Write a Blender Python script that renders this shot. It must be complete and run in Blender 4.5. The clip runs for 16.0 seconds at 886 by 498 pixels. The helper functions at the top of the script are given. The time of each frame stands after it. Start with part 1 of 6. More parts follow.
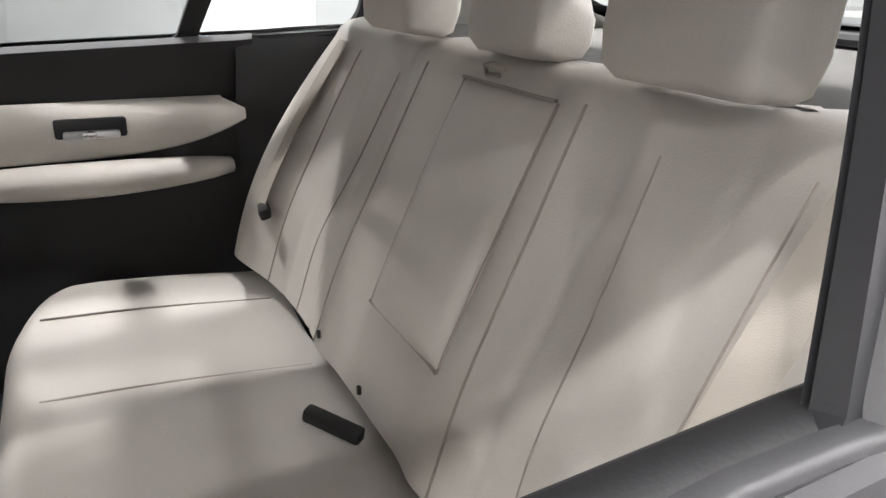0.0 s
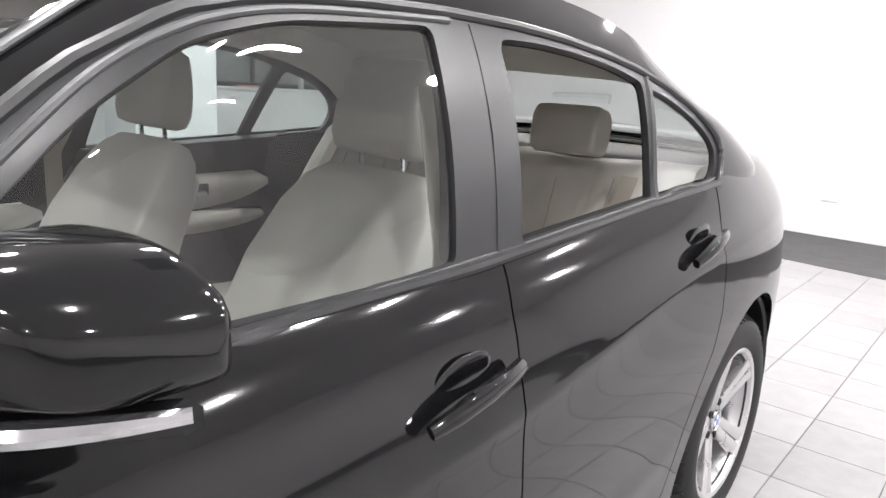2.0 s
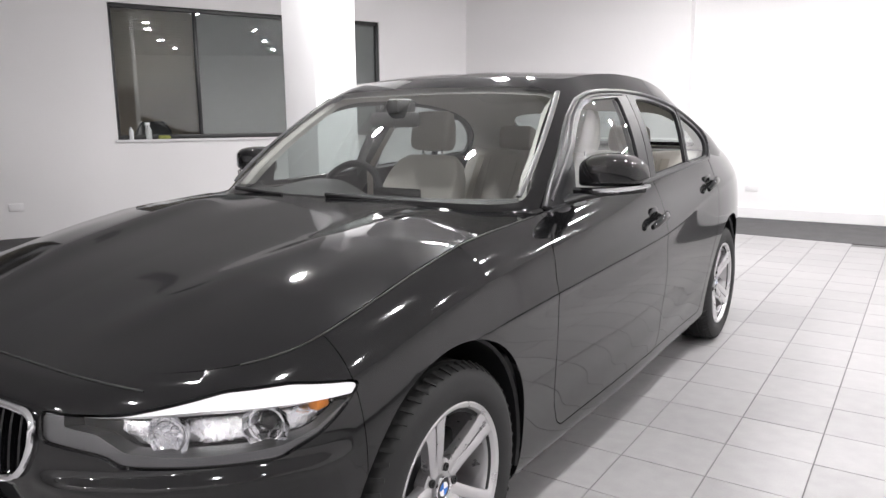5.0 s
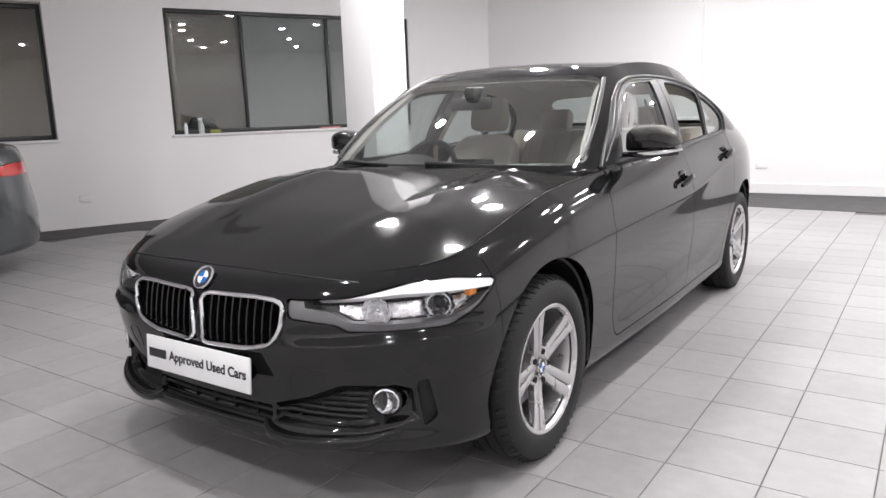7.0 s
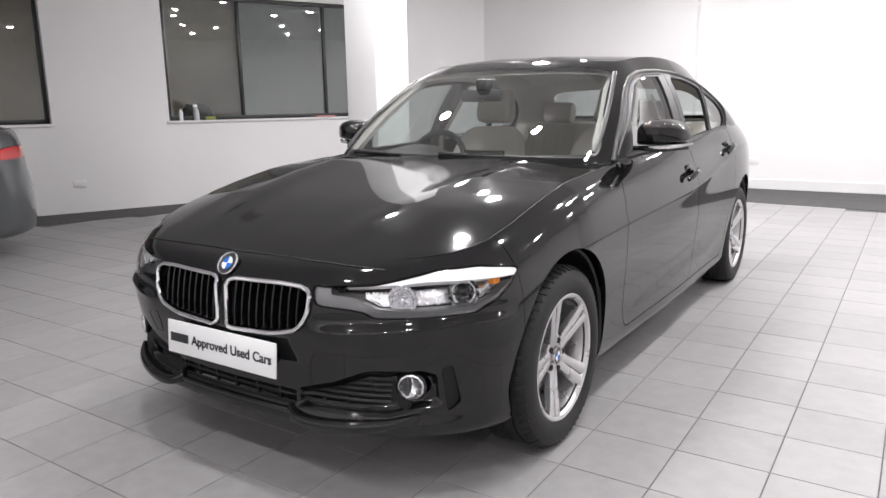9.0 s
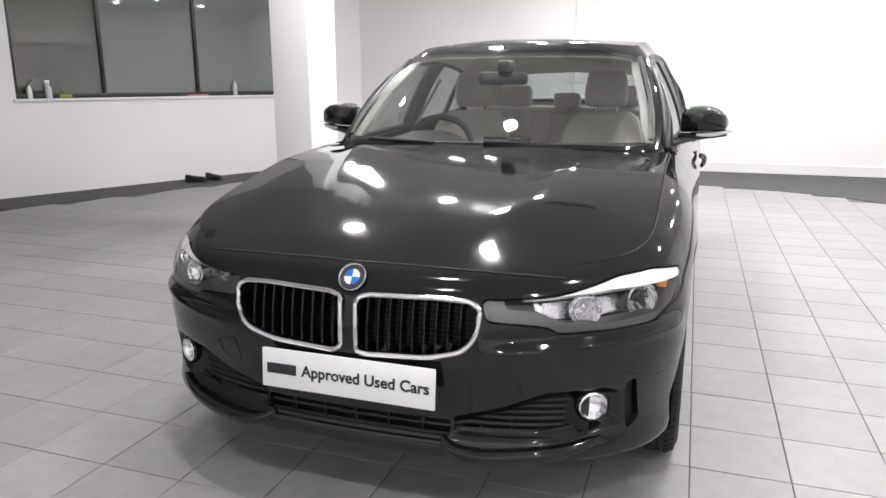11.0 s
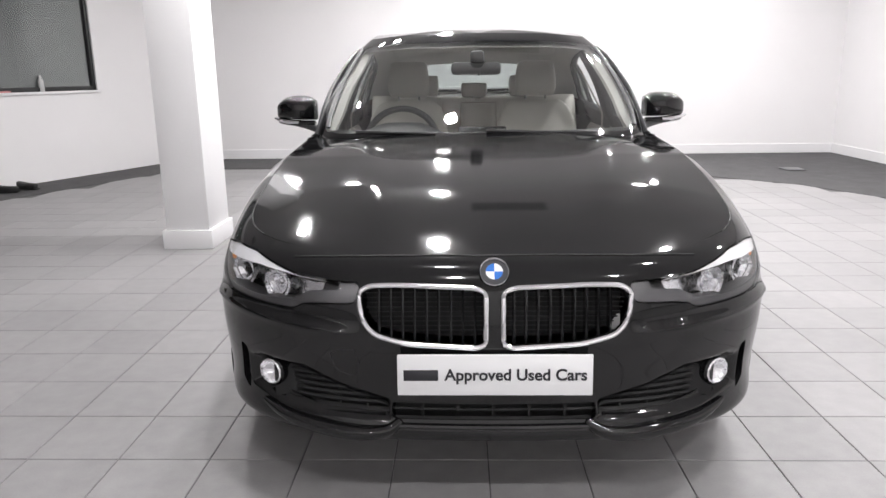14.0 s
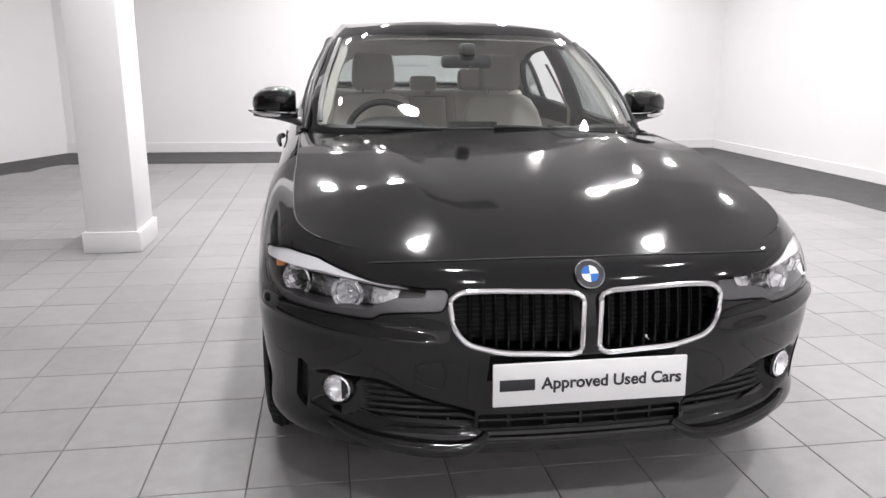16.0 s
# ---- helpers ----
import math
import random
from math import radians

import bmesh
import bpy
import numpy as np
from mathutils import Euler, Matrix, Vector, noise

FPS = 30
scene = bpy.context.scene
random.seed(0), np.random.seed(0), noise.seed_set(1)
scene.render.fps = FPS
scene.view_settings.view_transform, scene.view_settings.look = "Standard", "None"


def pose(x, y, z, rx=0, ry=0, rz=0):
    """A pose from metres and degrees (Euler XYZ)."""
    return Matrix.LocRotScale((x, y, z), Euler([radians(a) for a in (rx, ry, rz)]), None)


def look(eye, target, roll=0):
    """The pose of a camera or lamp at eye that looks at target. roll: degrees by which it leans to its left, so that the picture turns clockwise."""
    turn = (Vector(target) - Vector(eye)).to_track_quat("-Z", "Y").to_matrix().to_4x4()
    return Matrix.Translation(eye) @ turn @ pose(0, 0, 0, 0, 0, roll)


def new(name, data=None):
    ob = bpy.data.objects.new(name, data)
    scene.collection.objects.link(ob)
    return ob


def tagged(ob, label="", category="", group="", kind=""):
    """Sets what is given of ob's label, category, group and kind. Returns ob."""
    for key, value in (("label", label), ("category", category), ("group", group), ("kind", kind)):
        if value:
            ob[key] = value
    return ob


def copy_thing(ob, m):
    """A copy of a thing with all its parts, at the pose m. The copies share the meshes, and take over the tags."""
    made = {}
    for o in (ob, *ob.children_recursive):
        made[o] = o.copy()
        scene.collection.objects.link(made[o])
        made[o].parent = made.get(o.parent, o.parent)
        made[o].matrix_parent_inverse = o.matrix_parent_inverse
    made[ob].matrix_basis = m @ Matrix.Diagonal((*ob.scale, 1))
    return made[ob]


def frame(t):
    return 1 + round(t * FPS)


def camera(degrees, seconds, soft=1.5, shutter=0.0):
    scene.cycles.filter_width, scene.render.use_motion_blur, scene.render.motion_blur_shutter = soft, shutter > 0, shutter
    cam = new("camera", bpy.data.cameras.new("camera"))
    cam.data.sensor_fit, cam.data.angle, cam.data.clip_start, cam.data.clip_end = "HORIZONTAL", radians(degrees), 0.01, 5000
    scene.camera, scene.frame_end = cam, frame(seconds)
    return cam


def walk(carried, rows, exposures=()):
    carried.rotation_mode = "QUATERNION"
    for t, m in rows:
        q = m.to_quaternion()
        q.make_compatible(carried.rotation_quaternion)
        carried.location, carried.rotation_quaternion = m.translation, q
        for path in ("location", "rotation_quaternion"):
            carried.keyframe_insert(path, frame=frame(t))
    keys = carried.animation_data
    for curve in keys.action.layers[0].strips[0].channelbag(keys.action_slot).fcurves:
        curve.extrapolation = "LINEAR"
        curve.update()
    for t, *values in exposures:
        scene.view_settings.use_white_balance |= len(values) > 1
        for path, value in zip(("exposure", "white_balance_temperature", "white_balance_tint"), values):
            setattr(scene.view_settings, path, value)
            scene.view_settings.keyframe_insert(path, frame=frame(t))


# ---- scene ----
cam = camera(63.4, 16.0)
PATH = [
    (0, (0.9, 2.044, 1.177), (-0.751, 2.912, 0.456), 1.9),
    (0.5, (1.034, 1.797, 1.23), (-0.448, 2.985, 0.605), 2.9),
    (1, (1.17, 1.437, 1.213), (-0.164, 2.833, 0.692), 4.1),
    (1.5, (1.278, 1.098, 1.232), (0.032, 2.583, 0.739), 3.4),
    (2, (1.428, 0.757, 1.263), (0.198, 2.265, 0.804), 3.3),
    (2.5, (1.503, 0.37, 1.281), (0.31, 1.922, 0.87), 2.9),
    (3, (1.584, 0.014, 1.288), (0.442, 1.611, 0.905), 2.3),
    (3.5, (1.67, -0.375, 1.259), (0.553, 1.246, 0.905), 0.7),
    (4, (1.698, -0.738, 1.243), (0.617, 0.911, 0.912), 0.6),
    (4.5, (1.743, -1.065, 1.241), (0.675, 0.59, 0.895), 0.5),
    (5, (1.783, -1.4, 1.247), (0.683, 0.233, 0.897), -0.5),
    (5.2, (1.786, -1.527, 1.255), (0.683, 0.103, 0.901), -0.7),
    (7.3, (1.936, -2.193, 1.21), (0.817, -0.578, 0.838), -2.1),
    (7.5, (1.913, -2.203, 1.21), (0.805, -0.581, 0.834), -1.8),
    (8, (1.901, -2.205, 1.21), (0.79, -0.587, 0.827), -1.8),
    (8.5, (1.891, -2.214, 1.211), (0.782, -0.596, 0.821), -1.6),
    (9, (1.85, -2.259, 1.217), (0.766, -0.626, 0.821), -1.0),
    (9.5, (1.671, -2.386, 1.235), (0.655, -0.711, 0.831), -1.4),
    (9.7, (1.599, -2.447, 1.254), (0.603, -0.762, 0.845), -1.3),
    (12, (0.232, -2.453, 1.231), (-0.053, -0.533, 0.752), -0.1),
    (12.5, (0.026, -2.507, 1.243), (-0.143, -0.574, 0.758), -0.4),
    (13, (-0.056, -2.569, 1.247), (-0.148, -0.631, 0.761), -0.0),
    (13.5, (-0.077, -2.588, 1.243), (-0.142, -0.649, 0.76), -0.6),
    (14, (-0.086, -2.592, 1.242), (-0.139, -0.651, 0.762), -0.7),
    (14.5, (-0.122, -2.585, 1.235), (-0.155, -0.644, 0.752), -0.6),
    (15, (-0.234, -2.535, 1.231), (-0.211, -0.596, 0.741), -0.4),
    (15.5, (-0.423, -2.475, 1.243), (-0.264, -0.545, 0.745), 0.4),
    (16, (-0.658, -2.437, 1.239), (-0.349, -0.525, 0.742), 0.7),
]
EXPOSURES = [(0, .95), (.5, .78), (1.0, .7), (1.5, .48), (2.0, .18), (3.5, -.02), (5.0, -.1), (9.0, -.18), (12.0, -.18), (16.0, -.18)]
walk(cam, [(t, look(eye, target, roll)) for t, eye, target, roll in PATH], EXPOSURES)

# ---- light ----
world = bpy.data.worlds.new("World")
scene.world = world
world.use_nodes = True
world.node_tree.nodes["Background"].inputs[0].default_value = (0.02, 0.02, 0.022, 1)
world.node_tree.nodes["Background"].inputs[1].default_value = 1.0
scene.view_settings.exposure = 0.0
LAMP_POWER = 44.0
CEILING = 3.05


# ---- materials ----
def mat(name, color, rough=0.5, metal=0.0, coat=0.0, spec=0.5, noise_scale=0.0, noise_amount=0.0, bump=0.0, bump_scale=200.0,
        rough_amount=0.0, coat_rough=0.02, coat_ior=1.5, emit=0.0, trans=0.0, ior=1.5, alpha=1.0, emit_color=None):
    """A principled material with two scales of variation in tint and gloss, and fine relief."""
    m = bpy.data.materials.new(name)
    m.use_nodes = True
    nt = m.node_tree
    b = nt.nodes["Principled BSDF"]
    b.inputs["Base Color"].default_value = (*color, 1)
    b.inputs["Roughness"].default_value = rough
    b.inputs["Metallic"].default_value = metal
    b.inputs["Coat Weight"].default_value = coat
    b.inputs["Coat Roughness"].default_value = coat_rough
    b.inputs["Coat IOR"].default_value = coat_ior
    b.inputs["Specular IOR Level"].default_value = spec
    b.inputs["IOR"].default_value = ior
    b.inputs["Transmission Weight"].default_value = trans
    b.inputs["Alpha"].default_value = alpha
    if emit:
        b.inputs["Emission Color"].default_value = (*(emit_color or color), 1)
        b.inputs["Emission Strength"].default_value = emit
    if noise_amount or bump or rough_amount:
        co = nt.nodes.new("ShaderNodeTexCoord")
        n1 = nt.nodes.new("ShaderNodeTexNoise")
        n1.inputs["Scale"].default_value = noise_scale or 3.0
        n1.inputs["Detail"].default_value = 6
        nt.links.new(co.outputs["Object"], n1.inputs["Vector"])
        n2 = nt.nodes.new("ShaderNodeTexNoise")
        n2.inputs["Scale"].default_value = bump_scale
        n2.inputs["Detail"].default_value = 3
        nt.links.new(co.outputs["Object"], n2.inputs["Vector"])
        if noise_amount:
            add = nt.nodes.new("ShaderNodeMath")
            add.operation = "MULTIPLY_ADD"
            nt.links.new(n2.outputs[0], add.inputs[0])
            add.inputs[1].default_value = 0.4
            nt.links.new(n1.outputs[0], add.inputs[2])
            mp = nt.nodes.new("ShaderNodeMapRange")
            nt.links.new(add.outputs[0], mp.inputs["Value"])
            mp.inputs["From Min"].default_value = 0.4
            mp.inputs["From Max"].default_value = 1.0
            mp.inputs["To Min"].default_value = 1 - noise_amount
            mp.inputs["To Max"].default_value = 1 + noise_amount
            mix = nt.nodes.new("ShaderNodeVectorMath")
            mix.operation = "SCALE"
            mix.inputs[0].default_value = color
            nt.links.new(mp.outputs[0], mix.inputs["Scale"])
            nt.links.new(mix.outputs[0], b.inputs["Base Color"])
        if rough_amount:
            mr = nt.nodes.new("ShaderNodeMapRange")
            nt.links.new(n1.outputs[0], mr.inputs["Value"])
            mr.inputs["From Min"].default_value = 0.3
            mr.inputs["From Max"].default_value = 0.7
            mr.inputs["To Min"].default_value = max(0.0, rough - rough_amount)
            mr.inputs["To Max"].default_value = min(1.0, rough + rough_amount)
            nt.links.new(mr.outputs[0], b.inputs["Roughness"])
        if bump:
            bp = nt.nodes.new("ShaderNodeBump")
            bp.inputs["Strength"].default_value = bump
            bp.inputs["Distance"].default_value = 0.002
            nt.links.new(n2.outputs[0], bp.inputs["Height"])
            nt.links.new(bp.outputs[0], b.inputs["Normal"])
    return m


PAINT = mat("black_paint", (0.006, 0.006, 0.0066), 0.4, coat=1.0, spec=0.0, coat_rough=0.062, coat_ior=1.53, noise_amount=0.25, noise_scale=2.0, bump_scale=900)
GREY_PAINT = mat("grey_paint", (0.06, 0.065, 0.07), 0.35, metal=0.4, coat=1.0, noise_amount=0.1, bump_scale=900)
SATIN_STRIP = mat("satin_grey_strip", (0.075, 0.075, 0.078), 0.36, noise_amount=0.1, bump=0.05, bump_scale=600)
TRIM = mat("satin_black_trim", (0.036, 0.036, 0.038), 0.36, spec=0.38, noise_amount=0.2, bump=0.05, bump_scale=600)
PILLAR = mat("matt_pillar_film", (0.022, 0.022, 0.024), 0.38, noise_amount=0.15, bump=0.05, bump_scale=900)
RUBBER = mat("tyre_rubber", (0.012, 0.012, 0.0125), 0.72, noise_amount=0.3, noise_scale=12, bump=0.2, bump_scale=300)
DARK = mat("black_plastic", (0.008, 0.008, 0.009), 0.55, noise_amount=0.2, bump=0.1, bump_scale=400)
GLOSS = mat("gloss_black_plastic", (0.006, 0.006, 0.007), 0.12, noise_amount=0.1)
CHROME = mat("chrome", (0.82, 0.82, 0.84), 0.08, metal=1.0, noise_amount=0.04, rough_amount=0.03)
ALLOY = mat("alloy_silver", (0.62, 0.61, 0.62), 0.3, metal=0.85, coat=0.4, noise_amount=0.05, rough_amount=0.05, noise_scale=20)
LEATHER = mat("cream_leather", (0.58, 0.545, 0.505), 0.48, noise_amount=0.07, noise_scale=6, bump=0.35, bump_scale=420, rough_amount=0.06)
SEAM = mat("seam_thread", (0.34, 0.30, 0.26), 0.7, noise_amount=0.2)
FABRIC = mat("headliner_fabric", (0.62, 0.60, 0.565), 0.9, noise_amount=0.08, bump=0.3, bump_scale=700)
GLASSY = mat("clear_lamp_plastic", (1, 1, 1), 0.01, trans=1.0, ior=1.08)
WHITE_WALL = mat("white_wall_paint", (0.86, 0.845, 0.85), 0.6, noise_amount=0.03, noise_scale=0.6, bump=0.08, bump_scale=90)


# ---- building tools ----
def spline(xs, ys):
    """The natural cubic spline through the points, as a function of an array."""
    xs, ys = np.asarray(xs, float), np.asarray(ys, float)
    ys2 = ys.reshape(len(xs), -1)
    h = np.diff(xs)
    n = len(xs)
    a = np.zeros((n, n))
    r = np.zeros((n, ys2.shape[1]))
    a[0, 0] = a[-1, -1] = 1
    for i in range(1, n - 1):
        a[i, i - 1], a[i, i], a[i, i + 1] = h[i - 1], 2 * (h[i - 1] + h[i]), h[i]
        r[i] = 6 * ((ys2[i + 1] - ys2[i]) / h[i] - (ys2[i] - ys2[i - 1]) / h[i - 1])
    m = np.linalg.solve(a, r)

    def at(x):
        x = np.asarray(x, float)
        flat = np.clip(x.ravel(), xs[0], xs[-1])
        i = np.clip(np.searchsorted(xs, flat) - 1, 0, n - 2)
        t0, t1 = (xs[i + 1] - flat)[:, None], (flat - xs[i])[:, None]
        hh = h[i][:, None]
        out = (m[i] * t0**3 + m[i + 1] * t1**3) / (6 * hh) + (ys2[i] / hh - m[i] * hh / 6) * t0 + (ys2[i + 1] / hh - m[i + 1] * hh / 6) * t1
        return out.reshape(x.shape + ys.shape[1:])

    return at


def lerp(xs, ys):
    xs, ys = np.asarray(xs, float), np.asarray(ys, float)
    return lambda x: np.interp(x, xs, ys)


def link_mesh(name, verts, faces, material, parent=None, label="", smooth=True, normals=None):
    me = bpy.data.meshes.new(name)
    me.from_pydata([tuple(map(float, v)) for v in verts], [], [tuple(map(int, f)) for f in faces])
    me.materials.append(material)
    if smooth:
        me.polygons.foreach_set("use_smooth", [True] * len(me.polygons))
    me.update()
    if normals is not None:
        me.normals_split_custom_set_from_vertices([tuple(map(float, v)) for v in normals])
    ob = new(name, me)
    if parent is not None:
        ob.parent = parent
    if label:
        ob["label"] = label
    return ob


def part(name, bm, material, parent=None, label="", smooth=True, angle=35):
    """Links a bmesh as one mesh object under a thing or a part."""
    me = bpy.data.meshes.new(name)
    bmesh.ops.recalc_face_normals(bm, faces=bm.faces[:])
    if smooth:
        for f in bm.faces:
            f.smooth = True
        for e in bm.edges:
            if len(e.link_faces) == 2 and e.calc_face_angle() > radians(angle):
                e.smooth = False
    bm.to_mesh(me)
    bm.free()
    me.materials.append(material)
    ob = new(name, me)
    if parent is not None:
        ob.parent = parent
    if label:
        ob["label"] = label
    return ob


def box(bm, lo, hi, bevel=0.0, segs=2):
    m = Matrix.Translation([(a + b) / 2 for a, b in zip(lo, hi)]) @ Matrix.Diagonal([b - a for a, b in zip(lo, hi)] + [1])
    made = bmesh.ops.create_cube(bm, size=1, matrix=m)
    if bevel:
        vs = set(made["verts"])
        bmesh.ops.bevel(bm, geom=[e for e in bm.edges if e.verts[0] in vs and e.verts[1] in vs], offset=bevel, segments=segs, affect="EDGES", profile=0.5)
    return bm


def tube(bm, pts, r, n=8, flat=1.0, closed=False):
    """A round bar of radius r (or one for each point) along a line of points."""
    pts = [Vector(p) for p in pts]
    k = len(pts)
    rings = []
    up = Vector((0, 0, 1))
    for i, p in enumerate(pts):
        d = (pts[(i + 1) % k if closed else min(i + 1, k - 1)] - pts[(i - 1) % k if closed else max(i - 1, 0)]).normalized()
        a = d.cross(up)
        if a.length < 1e-3:
            a = d.cross(Vector((0, 1, 0)))
        a.normalize()
        b = d.cross(a)
        rr = r[i] if isinstance(r, (list, tuple)) else r
        rings.append([bm.verts.new(p + rr * (math.cos(q) * a + flat * math.sin(q) * b)) for q in [2 * math.pi * j / n for j in range(n)]])
    for i in range(k if closed else k - 1):
        for j in range(n):
            bm.faces.new((rings[i][j], rings[i][(j + 1) % n], rings[(i + 1) % k][(j + 1) % n], rings[(i + 1) % k][j]))
    if not closed:
        bm.faces.new(rings[0])
        bm.faces.new(rings[-1])
    return bm


def lathe(bm, prof, n=48, axis="x", centre=(0, 0, 0)):
    """A turned body: prof holds (along the axis, radius)."""
    rings = []
    for a, r in prof:
        ring = []
        for j in range(n):
            q = 2 * math.pi * j / n
            c, s = r * math.cos(q), r * math.sin(q)
            p = {"x": (a, c, s), "y": (c, a, s), "z": (c, s, a)}[axis]
            ring.append(bm.verts.new(Vector(centre) + Vector(p)))
        rings.append(ring)
    for u, v in zip(rings, rings[1:]):
        for j in range(n):
            bm.faces.new((u[j], u[(j + 1) % n], v[(j + 1) % n], v[j]))
    return bm


def rounded(poly, r=0.03, n=5):
    """A closed outline with its corners rounded off; r: one radius or one for each corner."""
    out = []
    k = len(poly)
    for i in range(k):
        p0, p, p1 = (np.array(poly[j % k], float) for j in (i - 1, i, i + 1))
        rr = r[i] if isinstance(r, (list, tuple)) else r
        a, b = p0 - p, p1 - p
        la, lb = np.linalg.norm(a), np.linalg.norm(b)
        d = min(rr, 0.45 * la, 0.45 * lb)
        s, e = p + a / la * d, p + b / lb * d
        for t in np.linspace(0, 1, n):
            out.append((1 - t) ** 2 * s + 2 * t * (1 - t) * p + t * t * e)
    return np.array(out)


def inside(pts, poly):
    """Signed distance of 2D points to a closed outline, negative inside."""
    pts, poly = np.asarray(pts, float), np.asarray(poly, float)
    d2 = np.full(len(pts), 1e9)
    odd = np.zeros(len(pts), bool)
    for a, b in zip(poly, np.roll(poly, -1, 0)):
        e, w = b - a, pts - a
        t = np.clip((w @ e) / max(e @ e, 1e-12), 0, 1)
        d2 = np.minimum(d2, ((w - t[:, None] * e) ** 2).sum(1))
        cond = (a[1] > pts[:, 1]) != (b[1] > pts[:, 1])
        if abs(e[1]) > 1e-12:
            odd ^= cond & (pts[:, 0] < e[0] * (pts[:, 1] - a[1]) / e[1] + a[0])
    return np.sqrt(d2) * np.where(odd, -1, 1)


class Patch:
    """A sheet of triangles with its own normals that can be cut along smooth lines."""

    def __init__(self, v, n, f):
        self.v, self.n, self.f = np.asarray(v, float).reshape(-1, 3), np.asarray(n, float).reshape(-1, 3), np.asarray(f, int).reshape(-1, 3)

    @classmethod
    def grid(cls, p, outward):
        """From a grid of points; outward: a point that the normals point away from."""
        nu, nv = p.shape[:2]
        n = np.cross(np.gradient(p, axis=0), np.gradient(p, axis=1))
        n /= np.maximum(np.linalg.norm(n, axis=-1, keepdims=True), 1e-9)
        i = np.arange(nu * nv).reshape(nu, nv)
        a, b, c, d = i[:-1, :-1].ravel(), i[1:, :-1].ravel(), i[1:, 1:].ravel(), i[:-1, 1:].ravel()
        f = np.r_[np.c_[a, b, c], np.c_[a, c, d]]
        if ((p - np.array(outward)) * n).sum(-1).mean() < 0:
            n, f = -n, f[:, ::-1]
        seam = np.abs(p[..., 0]) < 1e-6
        n[seam, 0] = 0
        n /= np.maximum(np.linalg.norm(n, axis=-1, keepdims=True), 1e-9)
        return cls(p, n, f)

    def split(self, d):
        """The two sheets where d < 0 and where d > 0, cut along d = 0."""
        v, n, d = list(self.v), list(self.n), np.asarray(d, float)
        d = np.where(np.abs(d) < 1e-7, 1e-7, d)
        s = d[self.f] < 0
        k = s.sum(1)
        neg, pos = [self.f[k == 3]], [self.f[k == 0]]
        mid = {}

        def cut(a, b):
            key = (min(a, b), max(a, b))
            if key not in mid:
                a, b = key
                t = d[a] / (d[a] - d[b])
                v.append(self.v[a] * (1 - t) + self.v[b] * t)
                m = self.n[a] * (1 - t) + self.n[b] * t
                n.append(m / max(np.linalg.norm(m), 1e-9))
                mid[key] = len(v) - 1
            return mid[key]

        ng, ps = [], []
        for tri in self.f[(k == 1) | (k == 2)]:
            sg = d[tri] < 0
            odd = int(np.where(sg == (sg.sum() == 1))[0][0])
            a, b, c = tri[odd], tri[(odd + 1) % 3], tri[(odd + 2) % 3]
            ab, ac = cut(a, b), cut(a, c)
            one, two = ((a, ab, ac),), ((ab, b, c), (ab, c, ac))
            (ng if sg[odd] else ps).extend(one)
            (ps if sg[odd] else ng).extend(two)
        out = []
        for base, more in ((neg, ng), (pos, ps)):
            f = np.concatenate(base + ([np.array(more, int)] if more else []))
            out.append(Patch(v, n, f).tidy())
        return out

    def tidy(self):
        used = np.unique(self.f)
        if not len(used):
            return Patch(np.zeros((0, 3)), np.zeros((0, 3)), np.zeros((0, 3)))
        at = np.full(len(self.v), -1)
        at[used] = np.arange(len(used))
        return Patch(self.v[used], self.n[used], at[self.f])

    def keep(self, mask):
        return Patch(self.v, self.n, self.f[mask]).tidy()

    def mirror(self):
        return Patch(self.v * (-1, 1, 1), self.n * (-1, 1, 1), self.f[:, ::-1])

    def plus(self, other):
        return Patch(np.r_[self.v, other.v], np.r_[self.n, other.n], np.r_[self.f, other.f + len(self.v)])

    def both(self):
        return self.plus(self.mirror())

    def moved(self, far):
        """The sheet pushed outward by far metres."""
        return Patch(self.v + far * self.n, self.n, self.f)

    def rim(self, depth):
        """With its free edges turned inward by depth, as a pressed panel's are."""
        e = np.sort(np.r_[self.f[:, :2], self.f[:, 1:], self.f[:, ::2]], 1)
        key, count = np.unique(e, axis=0, return_counts=True)
        free = {tuple(k) for k in key[count == 1]}
        lines = [(a, b) for t in self.f for a, b in ((t[0], t[1]), (t[1], t[2]), (t[2], t[0])) if (min(a, b), max(a, b)) in free]
        v, n, f = list(self.v), list(self.n), [tuple(t) for t in self.f]
        for a, b in lines:
            if abs(self.v[a][0]) < 1e-6 and abs(self.v[b][0]) < 1e-6:
                continue
            m = np.cross(self.v[b] - self.v[a], self.n[a])
            m /= max(np.linalg.norm(m), 1e-9)
            k = len(v)
            for q, base in ((a, 0), (b, 0), (b, depth), (a, depth)):
                v.append(self.v[q] - base * self.n[q])
                n.append(m)
            f += [(k + 1, k, k + 3), (k + 1, k + 3, k + 2)]
        return Patch(v, n, f)

    def put(self, name, material, parent=None, label=""):
        return link_mesh(name, self.v, self.f, material, parent, label, normals=self.n)


